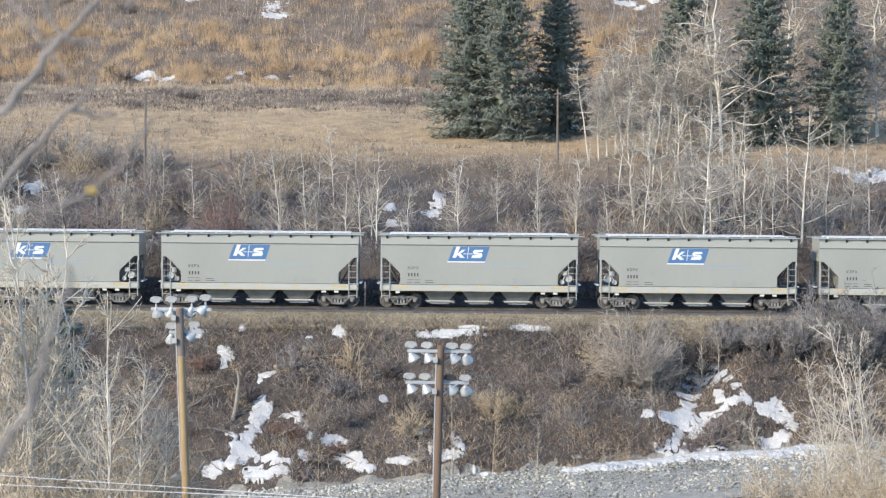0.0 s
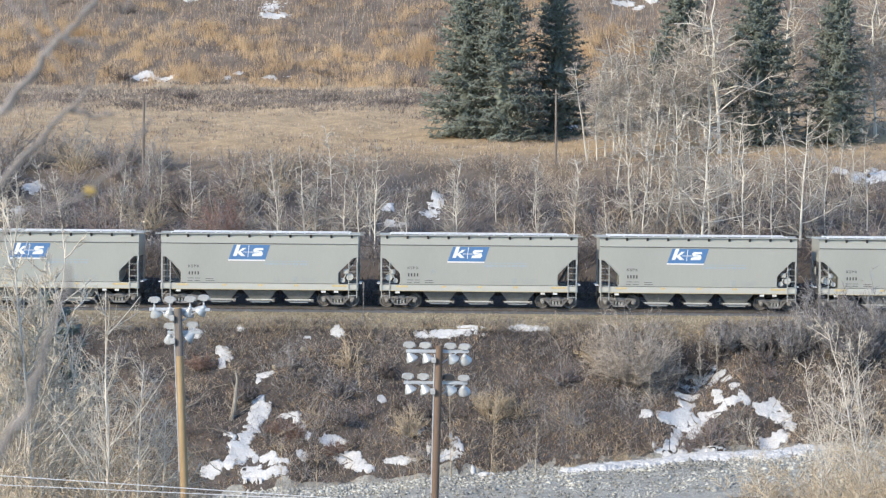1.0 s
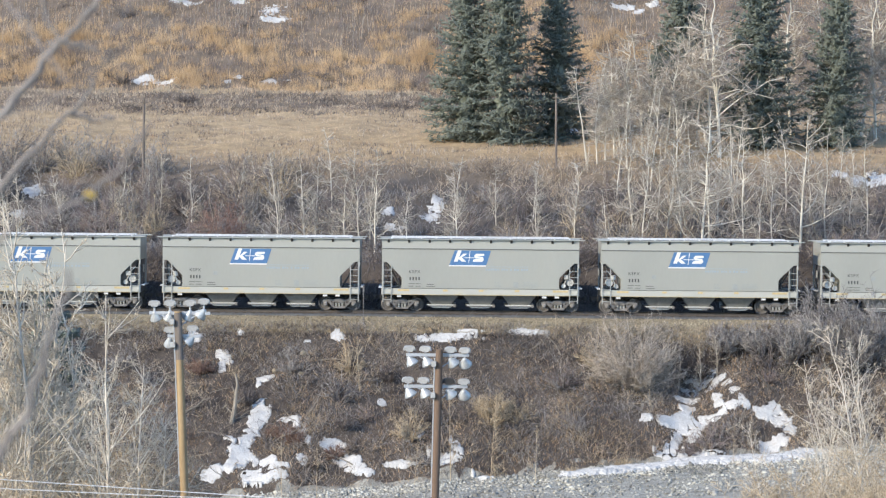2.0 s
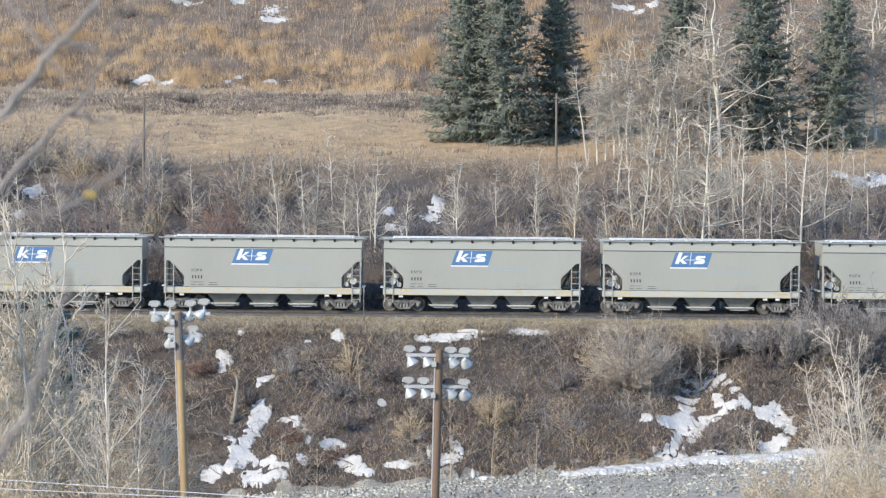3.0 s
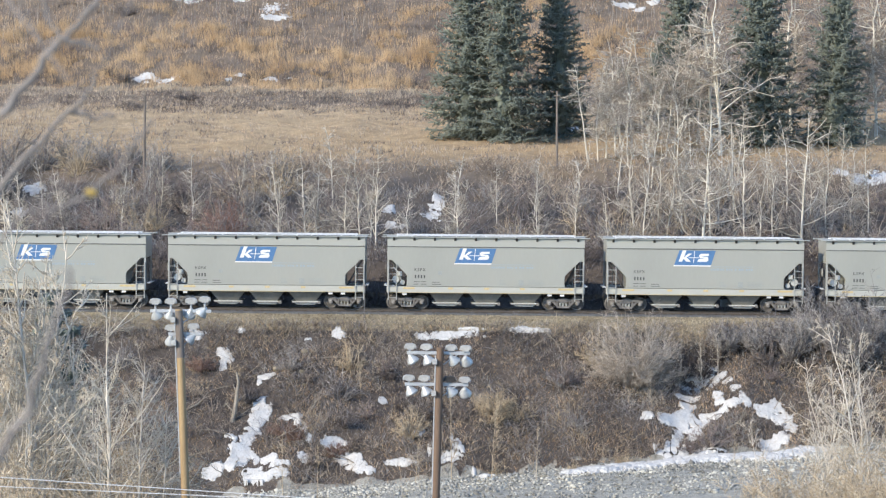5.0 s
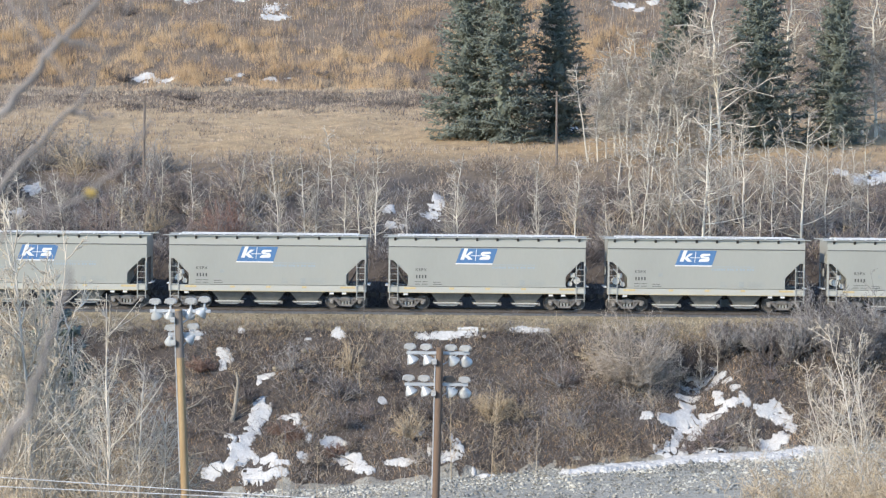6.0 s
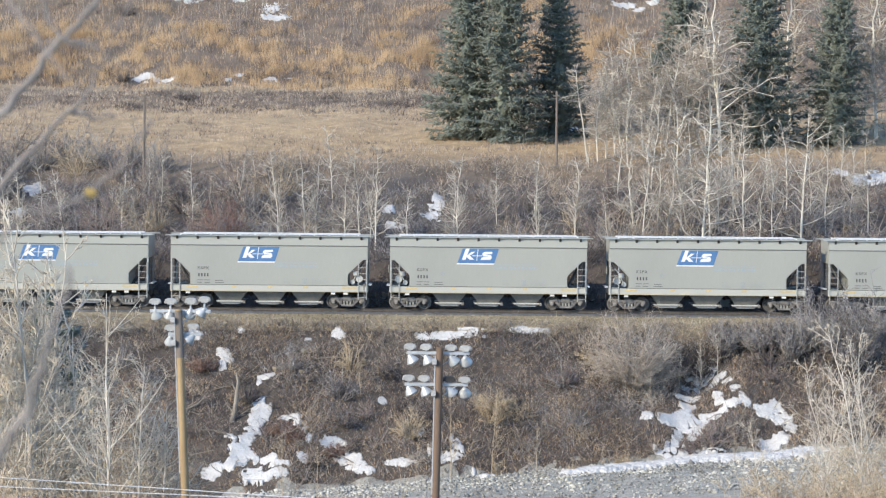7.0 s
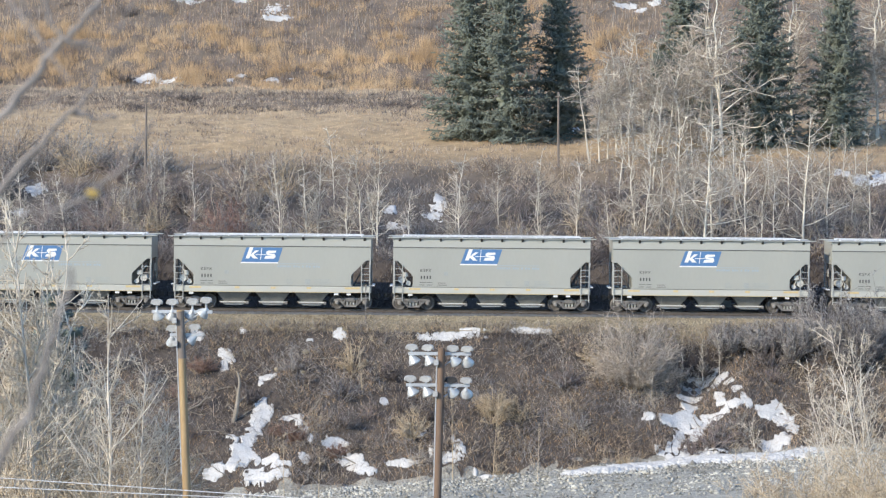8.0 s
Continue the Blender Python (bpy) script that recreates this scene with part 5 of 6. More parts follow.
snow_patch((0.48, -15.01, 0.76, 0.29), (-0.69, -14.33, 0.17, 0.39))
snow_patch((19.46, -10.73, 0.65, 0.46), (20.26, -10.34, 0.45, 0.52), (20.55, -11.21, 0.7, 0.52), (20.9, -11.92, 0.4, 0.46))
snow_patch((20.27, -12.71, 0.62, 0.58), (19.66, -13.1, 0.78, 0.52), (19.3, -13.48, 0.49, 0.34))
snow_patch((16.2, -14.02, 0.65, 0.23))
snow_patch((8.17, -17.16, 1.3, 0.95), (9.35, -17.29, 1.3, 0.95), (10.61, -16.24, 1.3, 0.95), (11.84, -15.78, 1.3, 0.95), (12.9, -15.34, 1.3, 1.03), (13.8, -14.8, 1.3, 1.37), (14.81, -14.99, 1.3, 1.37), (15.9, -15.26, 1.3, 1.25), (16.9, -15.45, 1.3, 1.03), (18.04, -15.2, 1.3, 0.95), (19.08, -16.37, 1.3, 0.95), (20.37, -15.68, 1.3, 0.95), (21.9, -14.57, 1.3, 0.95))
snow_patch((1.9, -15.59, 0.17, 0.27), (2.62, -16.12, 0.55, 0.23))
SNOW_HEAD = ((15.47, -6.46, 0.45, 0.28), (15.9, -6.68, 0.4, 0.26), (16.52, -6.78, 0.53, 0.34), (17.02, -7.48, 0.53, 0.4), (17.48, -8.19, 0.4, 0.28), (17.83, -9.18, 0.33, 0.31), (18.19, -9.95, 0.2, 0.26), (18.43, -10.46, 0.27, 0.34), (16.6, -7.74, 0.53, 0.4), (16.77, -9.51, 0.37, 0.34), (16.85, -10.05, 0.33, 0.34), (17.55, -10.46, 0.65, 0.31))
SNOW_TRUNK = ((15.68, -7.14, 0.74, 0.4), (15.08, -7.18, 0.45, 0.23), (14.77, -8.99, 0.53, 0.34), (15.22, -9.0, 0.65, 0.46), (14.93, -10.16, 0.53, 0.46), (14.7, -11.03, 0.74, 0.52), (14.23, -11.61, 0.74, 0.52), (13.54, -11.86, 0.82, 0.48), (12.39, -11.87, 0.53, 0.38), (14.4, -12.0, 0.53, 0.46), (14.14, -12.63, 0.29, 0.46), (13.89, -13.39, 0.3, 0.52), (13.74, -13.94, 0.33, 0.52), (13.42, -14.33, 0.53, 0.46))
SNOW_ARM = ((16.98, -10.8, 0.3, 0.34), (16.52, -11.04, 0.45, 0.31), (15.91, -10.99, 0.49, 0.4), (15.36, -11.52, 0.57, 0.46), (15.08, -12.3, 0.49, 0.46), (14.89, -12.8, 0.37, 0.28))
snow_patch(*SNOW_HEAD, *SNOW_TRUNK, *SNOW_ARM)
snow_patch((-0.4, 25.7, 0.55, 1.6), (-0.8, 23.8, 0.80, 0.9))
snow_patch((-4.1, 23.2, 0.55, 0.9), (-3.9, 19.9, 0.40, 0.6), (-2.9, 19.8, 0.5, 0.4))
snow_patch((-31.4, 29.1, 0.74, 1.39))
snow_patch((-31.5, 23.2, 0.63, 0.70))
snow_patch((-33.3, 112.5, 1.39, 0.63), (-30.5, 111.7, 1.13, 0.64), (-33.8, 111.7, 0.94, 0.49), (-31.8, 112.0, 0.88, 0.32))
snow_patch((-20.8, 134.1, 1.36, 1.92), (-20.1, 130.6, 1.68, 0.80))
snow_patch((-24.0, 112.3, 0.50, 0.74), (-22.9, 113.4, 0.63, 0.34))
snow_patch((-19.6, 111.7, 0.94, 0.49), (-17.4, 112.3, 0.50, 0.16))
snow_patch((-31.4, 136.3, 2.06, 0.65), (-25.3, 137.2, 1.38, 0.70))
snow_patch((21.7, 136.4, 1.51, 0.72), (23.3, 135.0, 0.82, 0.98))
snow_patch((25.2, 136.5, 0.83, 0.82))
snow_patch((32.6, 33.2, 1.11, 1.61), (34.4, 33.7, 0.89, 2.61), (31.6, 35.4, 0.67, 2.32))
snow_patch((12.2, 66.3, 1.83, 4.12), (10.8, 74.5, 0.81, 3.37))
# ---- single shrubs ----
def big_shrub(name, x, y, h, w, n, mat, label, seed, twigs=5, sub=3, r=0.03, cone=78, least=0.009):
    rng = np.random.default_rng(seed)
    a, th = rng.uniform(0, 6.283, n), np.radians(cone) * np.sqrt(rng.random(n))
    rad = rng.random(n)
    bx, by = rad * w * 0.10 * np.cos(a), rad * w * 0.10 * np.sin(a)
    bz = land(x + bx, y + by) - float(land(x, y)) - 0.05
    d = np.stack([np.cos(a) * np.sin(th), np.sin(a) * np.sin(th), np.cos(th)], -1)
    L = 0.86 / np.sqrt((np.sin(th) / (w / 2)) ** 2 + (np.cos(th) / h) ** 2) * rng.uniform(0.7, 1.08, n)
    u = np.linspace(0, 1, 4)[None, :, None]
    P = np.stack([bx, by, bz], -1)[:, None] + d[:, None] * (L[:, None, None] * u)
    P[:, :, 2] += (0.10 * L * np.sin(th))[:, None] * np.sin(np.pi * u[:, :, 0])
    P[:, 1:] += rng.normal(size=(n, 3, 3)) * (0.04 * L)[:, None, None]
    R = np.full(n, r)[:, None] * np.linspace(1, 0.35, 4)[None]
    Q, S = grow(rng, P, R, twigs, 0.25, 0.98, np.repeat(L, twigs) * 0.40, 50, 0.05, 2, 0.75, 0.08, 0.5)
    T, U = grow(rng, Q, S, sub, 0.2, 0.98, np.repeat(np.repeat(L, twigs), sub) * 0.17, 55, 0.05, 2, 0.8, 0.06, 0.6)
    ob = thing(name, pose(x, y, float(land(x, y))), label, "shrub", "single shrubs")
    tagged(plain_mesh_ob("woody_base", [tubes(P, R)], mat, ob), kind="stuff")
    tagged(plain_mesh_ob("twig_crown", [tubes(Q, np.maximum(S, least * 1.3)), tubes(T, np.maximum(U, least))], mat, ob), kind="stuff")
    return ob


def corner_shrubs(spots):
    for i, (x, y, h) in enumerate(spots):
        big_shrub("tan_thicket_shrub", x, y, h * (1.2 if x < 0 else 1.0), 4.4 if y > -75 else 2.8, 100 if x < 0 else 95, M_TWIG_TAN, "tall tan leafless brush on the near slope", 230 + i, 7, 3, 0.015, 42, 0.0095)


# ---- where the trees stand: x, y and height ----
stand(ASPEN_MID, ((-11.4, 12.0, 7.1), (-9.6, 13.0, 7.2), (-8.9, 14.0, 6.3), (-8.3, 24.0, 6.6), (-6.8, 12.0, 6.7), (-5.8, 13.0, 7.2), (-4.7, 12.0, 7.1), (-18.0, 18.0, 5.7), (-22.9, 16.0, 5.8), (-22.1, 24.0, 4.2), (-20.9, 22.0, 4.7), (-2.6, 10.0, 4.8), (-29.9, 14.0, 6.2), (-30.3, 12.0, 5.7), (-27.5, 18.0, 4.4), (-29.6, 22.0, 4.3), (1.0, 12.0, 7.1), (0.8, 18.0, 4.8), (6.7, 11.0, 6.5), (6.7, 22.0, 5.3), (-5.2, 16.0, 6.0)), 1, 3.0)
stand(ASPEN_MID, ((11.5, 36.0, 2.4), (13.4, 14.0, 8.0), (13.9, 12.0, 8.0), (15.3, 16.0, 8.0), (15.7, 14.0, 9.9), (17.2, 18.0, 10.2), (18.7, 13.0, 9.6), (20.1, 20.0, 7.7), (21.7, 11.0, 7.0), (21.5, 16.0, 8.7), (26.9, 20.0, 6.9), (27.6, 18.0, 8.0), (25.6, 24.0, 7.2), (30.0, 22.0, 6.1), (31.0, 20.0, 7.6), (22.6, 30.0, 7.0), (18.9, 26.0, 6.3), (16.0, 30.0, 8.1), (13.1, 26.0, 6.6), (24.7, 28.0, 5.3), (31.0, 32.0, 4.7), (3.9, 20.0, 4.5), (11.4, 9.0, 5.1), (-15.6, 26.0, 4.1), (-14.4, 30.0, 3.0), (9.5, 18.0, 6.1), (23.3, 14.0, 7.4)), 6, 3.5)
stand(ASPEN_BROAD, ((17.8, 10.0, 10.7), (25.2, 14.0, 9.7), (21.4, 22.0, 7.3)), 2, 1.5)
stand(ASPEN_TALL, ((15.6, 44.0, 10.0), (13.3, 42.0, 7.9), (19.3, 46.0, 7.9), (23.1, 46.0, 15.9), (22.8, 50.0, 13.9), (31.7, 64.0, 14.3), (30.5, 66.0, 11.2), (39.0, 62.0, 15.2), (38.1, 64.0, 14.6), (17.9, 50.0, 10.0), (20.4, 48.0, 8.8), (26.9, 64.0, 9.2), (22.0, 54.0, 10.8), (28.7, 66.0, 9.1), (33.8, 66.0, 13.5), (37.0, 66.0, 11.3), (38.8, 60.0, 8.0), (15.2, 52.0, 8.5), (14.2, 44.0, 9.8), (16.9, 48.0, 10.5), (18.4, 44.0, 9.4), (12.5, 40.0, 6.2), (14.8, 38.0, 6.7), (16.5, 40.0, 7.4), (21.3, 62.0, 10.8)), 7, 4.0)
stand(ASPEN_NEAR, ((-11.4, -73.0, 10.4), (-13.1, -70.0, 9.4), (-11.3, -66.0, 8.6), (-13.8, -71.0, 9.9), (-10.4, -66.0, 6.9), (-14.7, -72.0, 9.0), (-13.3, -64.0, 8.7), (-12.4, -62.0, 7.8), (-14.8, -63.0, 8.4)), 3, 2.0)
stand(ASPEN_GNARLED, ((-13.9, -73.0, 14.0), (-14.9, -73.0, 13.0), (-15.8, -72.0, 14.2), (-14.6, -66.0, 13.0), (-16.0, -64.0, 12.8)), 8, 6.0)
stand(ASPEN_RIGHT, ((17.3, -54.0, 10.2), (17.9, -56.0, 10.7), (15.4, -52.0, 8.4), (15.5, -56.0, 9.1), (17.3, -50.0, 9.1), (17.5, -60.0, 10.4), (18.6, -50.0, 10.3), (18.4, -58.0, 11.5), (14.0, -58.0, 7.3), (15.1, -62.0, 7.4)), 4, 7.0)
stand(ASPEN_MID, ((15.9, -7.6, 3.6), (17.0, -7.4, 3.2), (14.6, -7.9, 2.6)), 9, 2.0)
stand(SAPLING, ((0.6, -17.0, 5.4), (-1.5, -18.0, 3.2), (2.9, -17.0, 4.7), (5.4, -19.0, 3.5), (-9.0, -19.0, 3.9), (-4.9, -10.0, 3.2), (-4.2, -9.0, 1.5), (12.6, -10.0, 2.6), (16.9, -17.0, 2.1), (-2.8, -12.0, 1.7), (-7.0, -20.0, 3.1), (16.2, -6.0, 1.9), (16.8, -6.2, 1.2)), 5, 3.0)
spruces(((2.05, 58.0, 16.6), (5.1, 56.0, 17.2), (10.35, 60.8, 15.4), (22.6, 71.2, 16.7), (27.6, 54.8, 18.6), (34.4, 55.3, 15.3), (20.2, 72.7, 8.3)))
spruces_near(((-16.9, -52.0, 12.4), (-18.9, -50.0, 8.3), (-17.5, -52.0, 5.7)))
corner_shrubs(((-14.8, -60.0, 7.2), (-11.9, -58.0, 7.5), (-17.0, -58.0, 7.3), (-14.5, -56.0, 8.2), (-10.5, -64.0, 5.8), (-14.7, -66.0, 5.6), (11.1, -66.0, 4.9), (12.3, -64.0, 5.6), (13.4, -63.0, 6.4), (14.1, -64.0, 6.8), (15.5, -60.0, 6.8), (15.9, -62.0, 7.7), (17.4, -57.0, 8.1), (17.4, -60.0, 8.6), (17.3, -64.0, 8.4), (12.0, -70.0, 4.8), (14.0, -70.0, 5.1), (-14.5, -74.0, 4.6), (-12.2, -76.0, 4.0), (-10.3, -72.0, 3.8), (-13.2, -70.0, 5.4), (13.0, -67.0, 4.8), (15.0, -66.5, 6.0), (16.4, -69.0, 5.6), (17.4, -67.0, 6.8), (18.6, -62.0, 8.0), (14.8, -72.0, 4.6), (-10.0, -76.5, 4.6), (-10.9, -77.0, 4.8), (-11.9, -77.5, 4.6), (-13.4, -78.0, 4.4), (-12.6, -63.0, 8.4)))
def build_shrubs():
    big_shrub("willow_shrub", 11.8, -8.3, 5.8, 6.8, 250, M_TWIG_FAR, "large domed grey-tan leafless willow on the bank", 201, 8, 3)
    big_shrub("willow_shrub", 9.4, -6.9, 2.6, 2.6, 40, M_TWIG_TAN, "tan leafless willow on the bank", 202)
    for i, (x, y, h, w) in enumerate(((21.6, -6.6, 3.6, 4.0), (23.8, -6.2, 5.0, 5.0), (26.6, -6.4, 5.6, 5.0), (17.6, -6.2, 2.4, 3.0), (25.2, -7.6, 4.8, 4.6), (19.6, -6.4, 2.6, 3.4))):
        big_shrub("alder_shrub", x, y, h, w, 105, M_TWIG_GREY, "dull grey leafless alder at the top of the bank", 210 + i, 7, 3, 0.03, 48)
    for i, (x, y, h, w) in enumerate(((-31.6, 34.0, 4.4, 4.6), (-29.4, 35.0, 5.2, 4.4), (-27.2, 33.0, 4.6, 4.0), (-24.6, 36.0, 5.0, 2.6), (-22.6, 34.0, 5.6, 3.0), (-33.5, 33.0, 4.4, 4.6))):
        big_shrub("grey_shrub", x, y, h, w, 46, M_TWIG_GREY, "tall upright grey leafless shrub at the meadow edge", 250 + i, 6, 3, 0.024, 50)
    for i, (x, y, h, w) in enumerate(((-35.6, 111.0, 1.9, 3.4), (-37.4, 113.0, 1.5, 3.0), (-21.0, 112.0, 1.2, 4.0), (-14.0, 112.5, 1.0, 3.6), (-26.5, 92.0, 0.8, 4.0), (-38.0, 131.0, 2.0, 5.0))):
        big_shrub("dark_shrub", x, y, h, w, 44, M_TWIG_DARK, "dark leafless shrub on the hillside", 320 + i, 6, 1, 0.03)
    # added dark shrubs that take the place of deep shadow in the hollows
    for i, (x, y, h, w) in enumerate(((14.2, -6.4, 2.4, 2.6), (15.2, -6.2, 2.8, 3.0), (16.2, -6.5, 2.6, 2.6), (17.3, -6.4, 2.2, 2.4), (-11.7, -10.6, 1.7, 1.5), (-7.4, -15.2, 0.8, 1.2), (-3.2, -8.2, 0.9, 1.6))):
        big_shrub("dark_bank_shrub", x, y, h, w, 60, M_TWIG_DARK, "dense dark shrub standing in for shade in a bank hollow", 340 + i, 6, 2, 0.03)
    for i, (x, y, h, w) in enumerate(((-9.4, -12.9, 1.3, 2.6), (-8.6, -13.6, 1.1, 2.0), (-6.2, -14.2, 1.1, 1.8), (-14.8, -8.0, 1.2, 2.4))):
        big_shrub("rusty_shrub", x, y, h, w, 60, M_TWIG_RUST, "dense rusty brown domed shrub beside the snow", 360 + i, 6, 2, 0.024)
    big_shrub("red_osier_shrub", -15.3, 12.0, 4.3, 4.6, 140, M_TWIG_RED, "reddish leafless osier shrub behind the track", 220)
    big_shrub("brown_shrub", -15.2, 26.0, 3.4, 6.0, 70, M_TWIG_BROWN, "reddish brown leafless shrub behind the track", 221)
    big_shrub("tan_shrub", -5.6, -7.6, 2.8, 2.4, 40, M_TWIG_TAN, "upright tan leafless shrub on the bank", 222)
    big_shrub("tan_shrub", 3.2, -11.6, 1.7, 3.6, 60, M_TWIG_TAN, "low tan shrub on the bank", 223)
    for i, (x, y, h, w) in enumerate(((2.9, -12.4, 1.9, 3.4), (4.6, -11.6, 1.7, 3.0), (7.6, -16.2, 0.9, 1.1), (10.8, -14.9, 1.1, 1.3), (3.3, -15.6, 1.2, 1.4), (9.7, -7.2, 2.4, 2.2))):
        big_shrub("ochre_shrub", x, y, h, w, 44, M_TWIG_TAN, "arching ochre dry shrub on the bank", 300 + i, 5, 2, 0.02)
    big_shrub("tan_shrub", -1.8, -13.4, 2.2, 3.2, 46, M_TWIG_TAN, "pale tan leafless shrub at the foot of the bank", 224)


def set_out(models, spots, rng, tall=(0.85, 1.2)):
    """Plants copies of the shrub models; each spot is model, x, y and scale."""
    used = set()
    for j, x, y, s in spots:
        m = pose(x, y, float(land(x, y)) - 0.05, rng.uniform(-6, 10), rng.uniform(-8, 8), rng.uniform(0, 360))
        ob = models[j]
        if j in used:
            own = ob.scale.copy()
            ob.scale = (s, s, s * rng.uniform(*tall))
            copy_thing(ob, m)
            ob.scale = own
        else:
            used.add(j)
            ob.matrix_basis = m @ Matrix.Diagonal((s, s, s, 1))


def back_shrubs():
    """Tall domed shrubs between the track and the meadow."""
    rng = random.Random(31)
    models = []
    for i, (mat, what) in enumerate(((M_TWIG_GREY, "dull grey"), (M_TWIG_BROWN, "dark brown"), (M_TWIG_PURPLE, "purplish grey"), (M_TWIG_FAR, "pale grey-tan"), (M_TWIG_TAN, "tan"))):
        models.append(big_shrub("thicket_shrub", 0.0, 0.0, 3.6, 4.2, 36, mat, f"broad {what} leafless shrub behind the track", 280 + i, 6, 2, 0.03, 70))
    spots = []
    while len(spots) < 74:
        x, y = (rng.uniform(-40, 44), 6.5 + 27 * rng.random() ** 1.2) if len(spots) < 62 else (rng.uniform(-37, -20), rng.uniform(16, 36))
        if not bool(clear_of_snow(np.array([x]), np.array([y]), (1.0, 2.0, 3.5))[0]) or (x > -12 and y > 24) or open_lane(x + 0.8, y) or open_lane(x - 0.8, y):
            continue
        j = len(spots) if len(spots) < 5 else rng.choice((0, 0, 0, 1, 2, 2, 4) if x < 10 else (0, 0, 1, 2, 2, 3))
        spots.append((j, x, y, rng.uniform(0.55, 1.15) * (1.0 if x > -20 else 1.15)))
    set_out(models, spots, rng)


def bank_shrubs():
    """Low domed shrubs on the bank, a few models set out again and again."""
    rng = random.Random(12)
    models = []
    for i, (mat, what) in enumerate(((M_TWIG_BROWN, "reddish brown"), (M_TWIG_GREY, "dull grey"), (M_TWIG_DARK, "blackish"), (M_TWIG_PURPLE, "purplish grey"), (M_TWIG_RED, "rusty red"))):
        models.append(big_shrub("bank_shrub", 0.0, 0.0, 1.5, 2.4, 30, mat, f"low domed {what} leafless shrub on the bank", 260 + i, 5, 1, 0.022))
    used = set()
    k = 0
    while k < 100:
        x = rng.uniform(-32, 34)
        t = rng.uniform(0.08, 0.95)
        y = -4.5 - float(toe(np.array(x))) * t
        if not bool(clear_of_snow(np.array([x]), np.array([y]), (0.6, 1.2))[0]):
            continue
        j = min(4, int(rng.random() * 4.35)) if x < -8 else min(3, int(rng.random() * 4))
        s = rng.uniform(0.35, 1.15) if k % 6 else rng.uniform(1.2, 1.6)
        m = pose(x, y, float(land(x, y)) - 0.05, rng.uniform(-8, 14), rng.uniform(-8, 8), rng.uniform(0, 360))
        ob = models[j]
        if j in used:
            own = ob.scale.copy()
            ob.scale = (s, s, s * rng.uniform(0.8, 1.2))
            copy_thing(ob, m)
            ob.scale = own
        else:
            used.add(j)
            ob.matrix_basis = m @ Matrix.Diagonal((s, s, s, 1))
        k += 1
    for j in set(range(5)) - used:
        bpy.data.objects.remove(models[j])


# ---- floodlight poles ----
def floodlight(parent_m, turn, tilt, dark=False):
    """One sports floodlight: ballast housing over the arm, spun reflector with a glass front under it."""
    ob = thing("floodlight", parent_m, "aluminium floodlight with a pale ballast housing on a pole arm", "floodlight", "floodlights")
    bm = bmesh.new()
    add_prism(bm, [(-0.20, 0.20), (-0.17, 0.27), (-0.08, 0.30), (0.08, 0.30), (0.17, 0.27), (0.20, 0.20), (0.15, 0.18), (0.10, 0.10), (-0.10, 0.10), (-0.15, 0.18)], "y", -0.12, 0.12)
    for c in (-0.17, 0.17):
        add_box(bm, c - 0.035, c + 0.035, -0.08, 0.08, 0.13, 0.20, 0.01)
    part("ballast_housing", bm, M_BALLASTBOX if not dark else M_BLACK, ob, "flared cast ballast housing")
    bm = bmesh.new()
    add_rod(bm, (0, 0, -0.12), (0, 0, 0.12), 0.035, 8)
    part("mounting_stem", bm, M_ARM, ob)
    m = Matrix.Translation((0, 0, -0.13)) @ Matrix.Rotation(radians(turn), 4, "Z") @ Matrix.Rotation(radians(tilt), 4, "Y")
    bm = bmesh.new()
    add_lathe(bm, ((0.05, 0.07), (0.075, 0.05), (0.085, 0.0), (0.13, -0.05), (0.175, -0.12), (0.205, -0.19), (0.225, -0.225), (0.21, -0.225)), 20, m)
    part("reflector", bm, M_REFLECTOR, ob, "bright spun-aluminium reflector", True)
    bm = bmesh.new()
    add_lathe(bm, ((0.207, -0.227), (0.18, -0.250), (0.11, -0.270), (0.03, -0.277)), 20, m)
    part("glass_front", bm, M_LENS, ob, "glass front", True)
    return ob


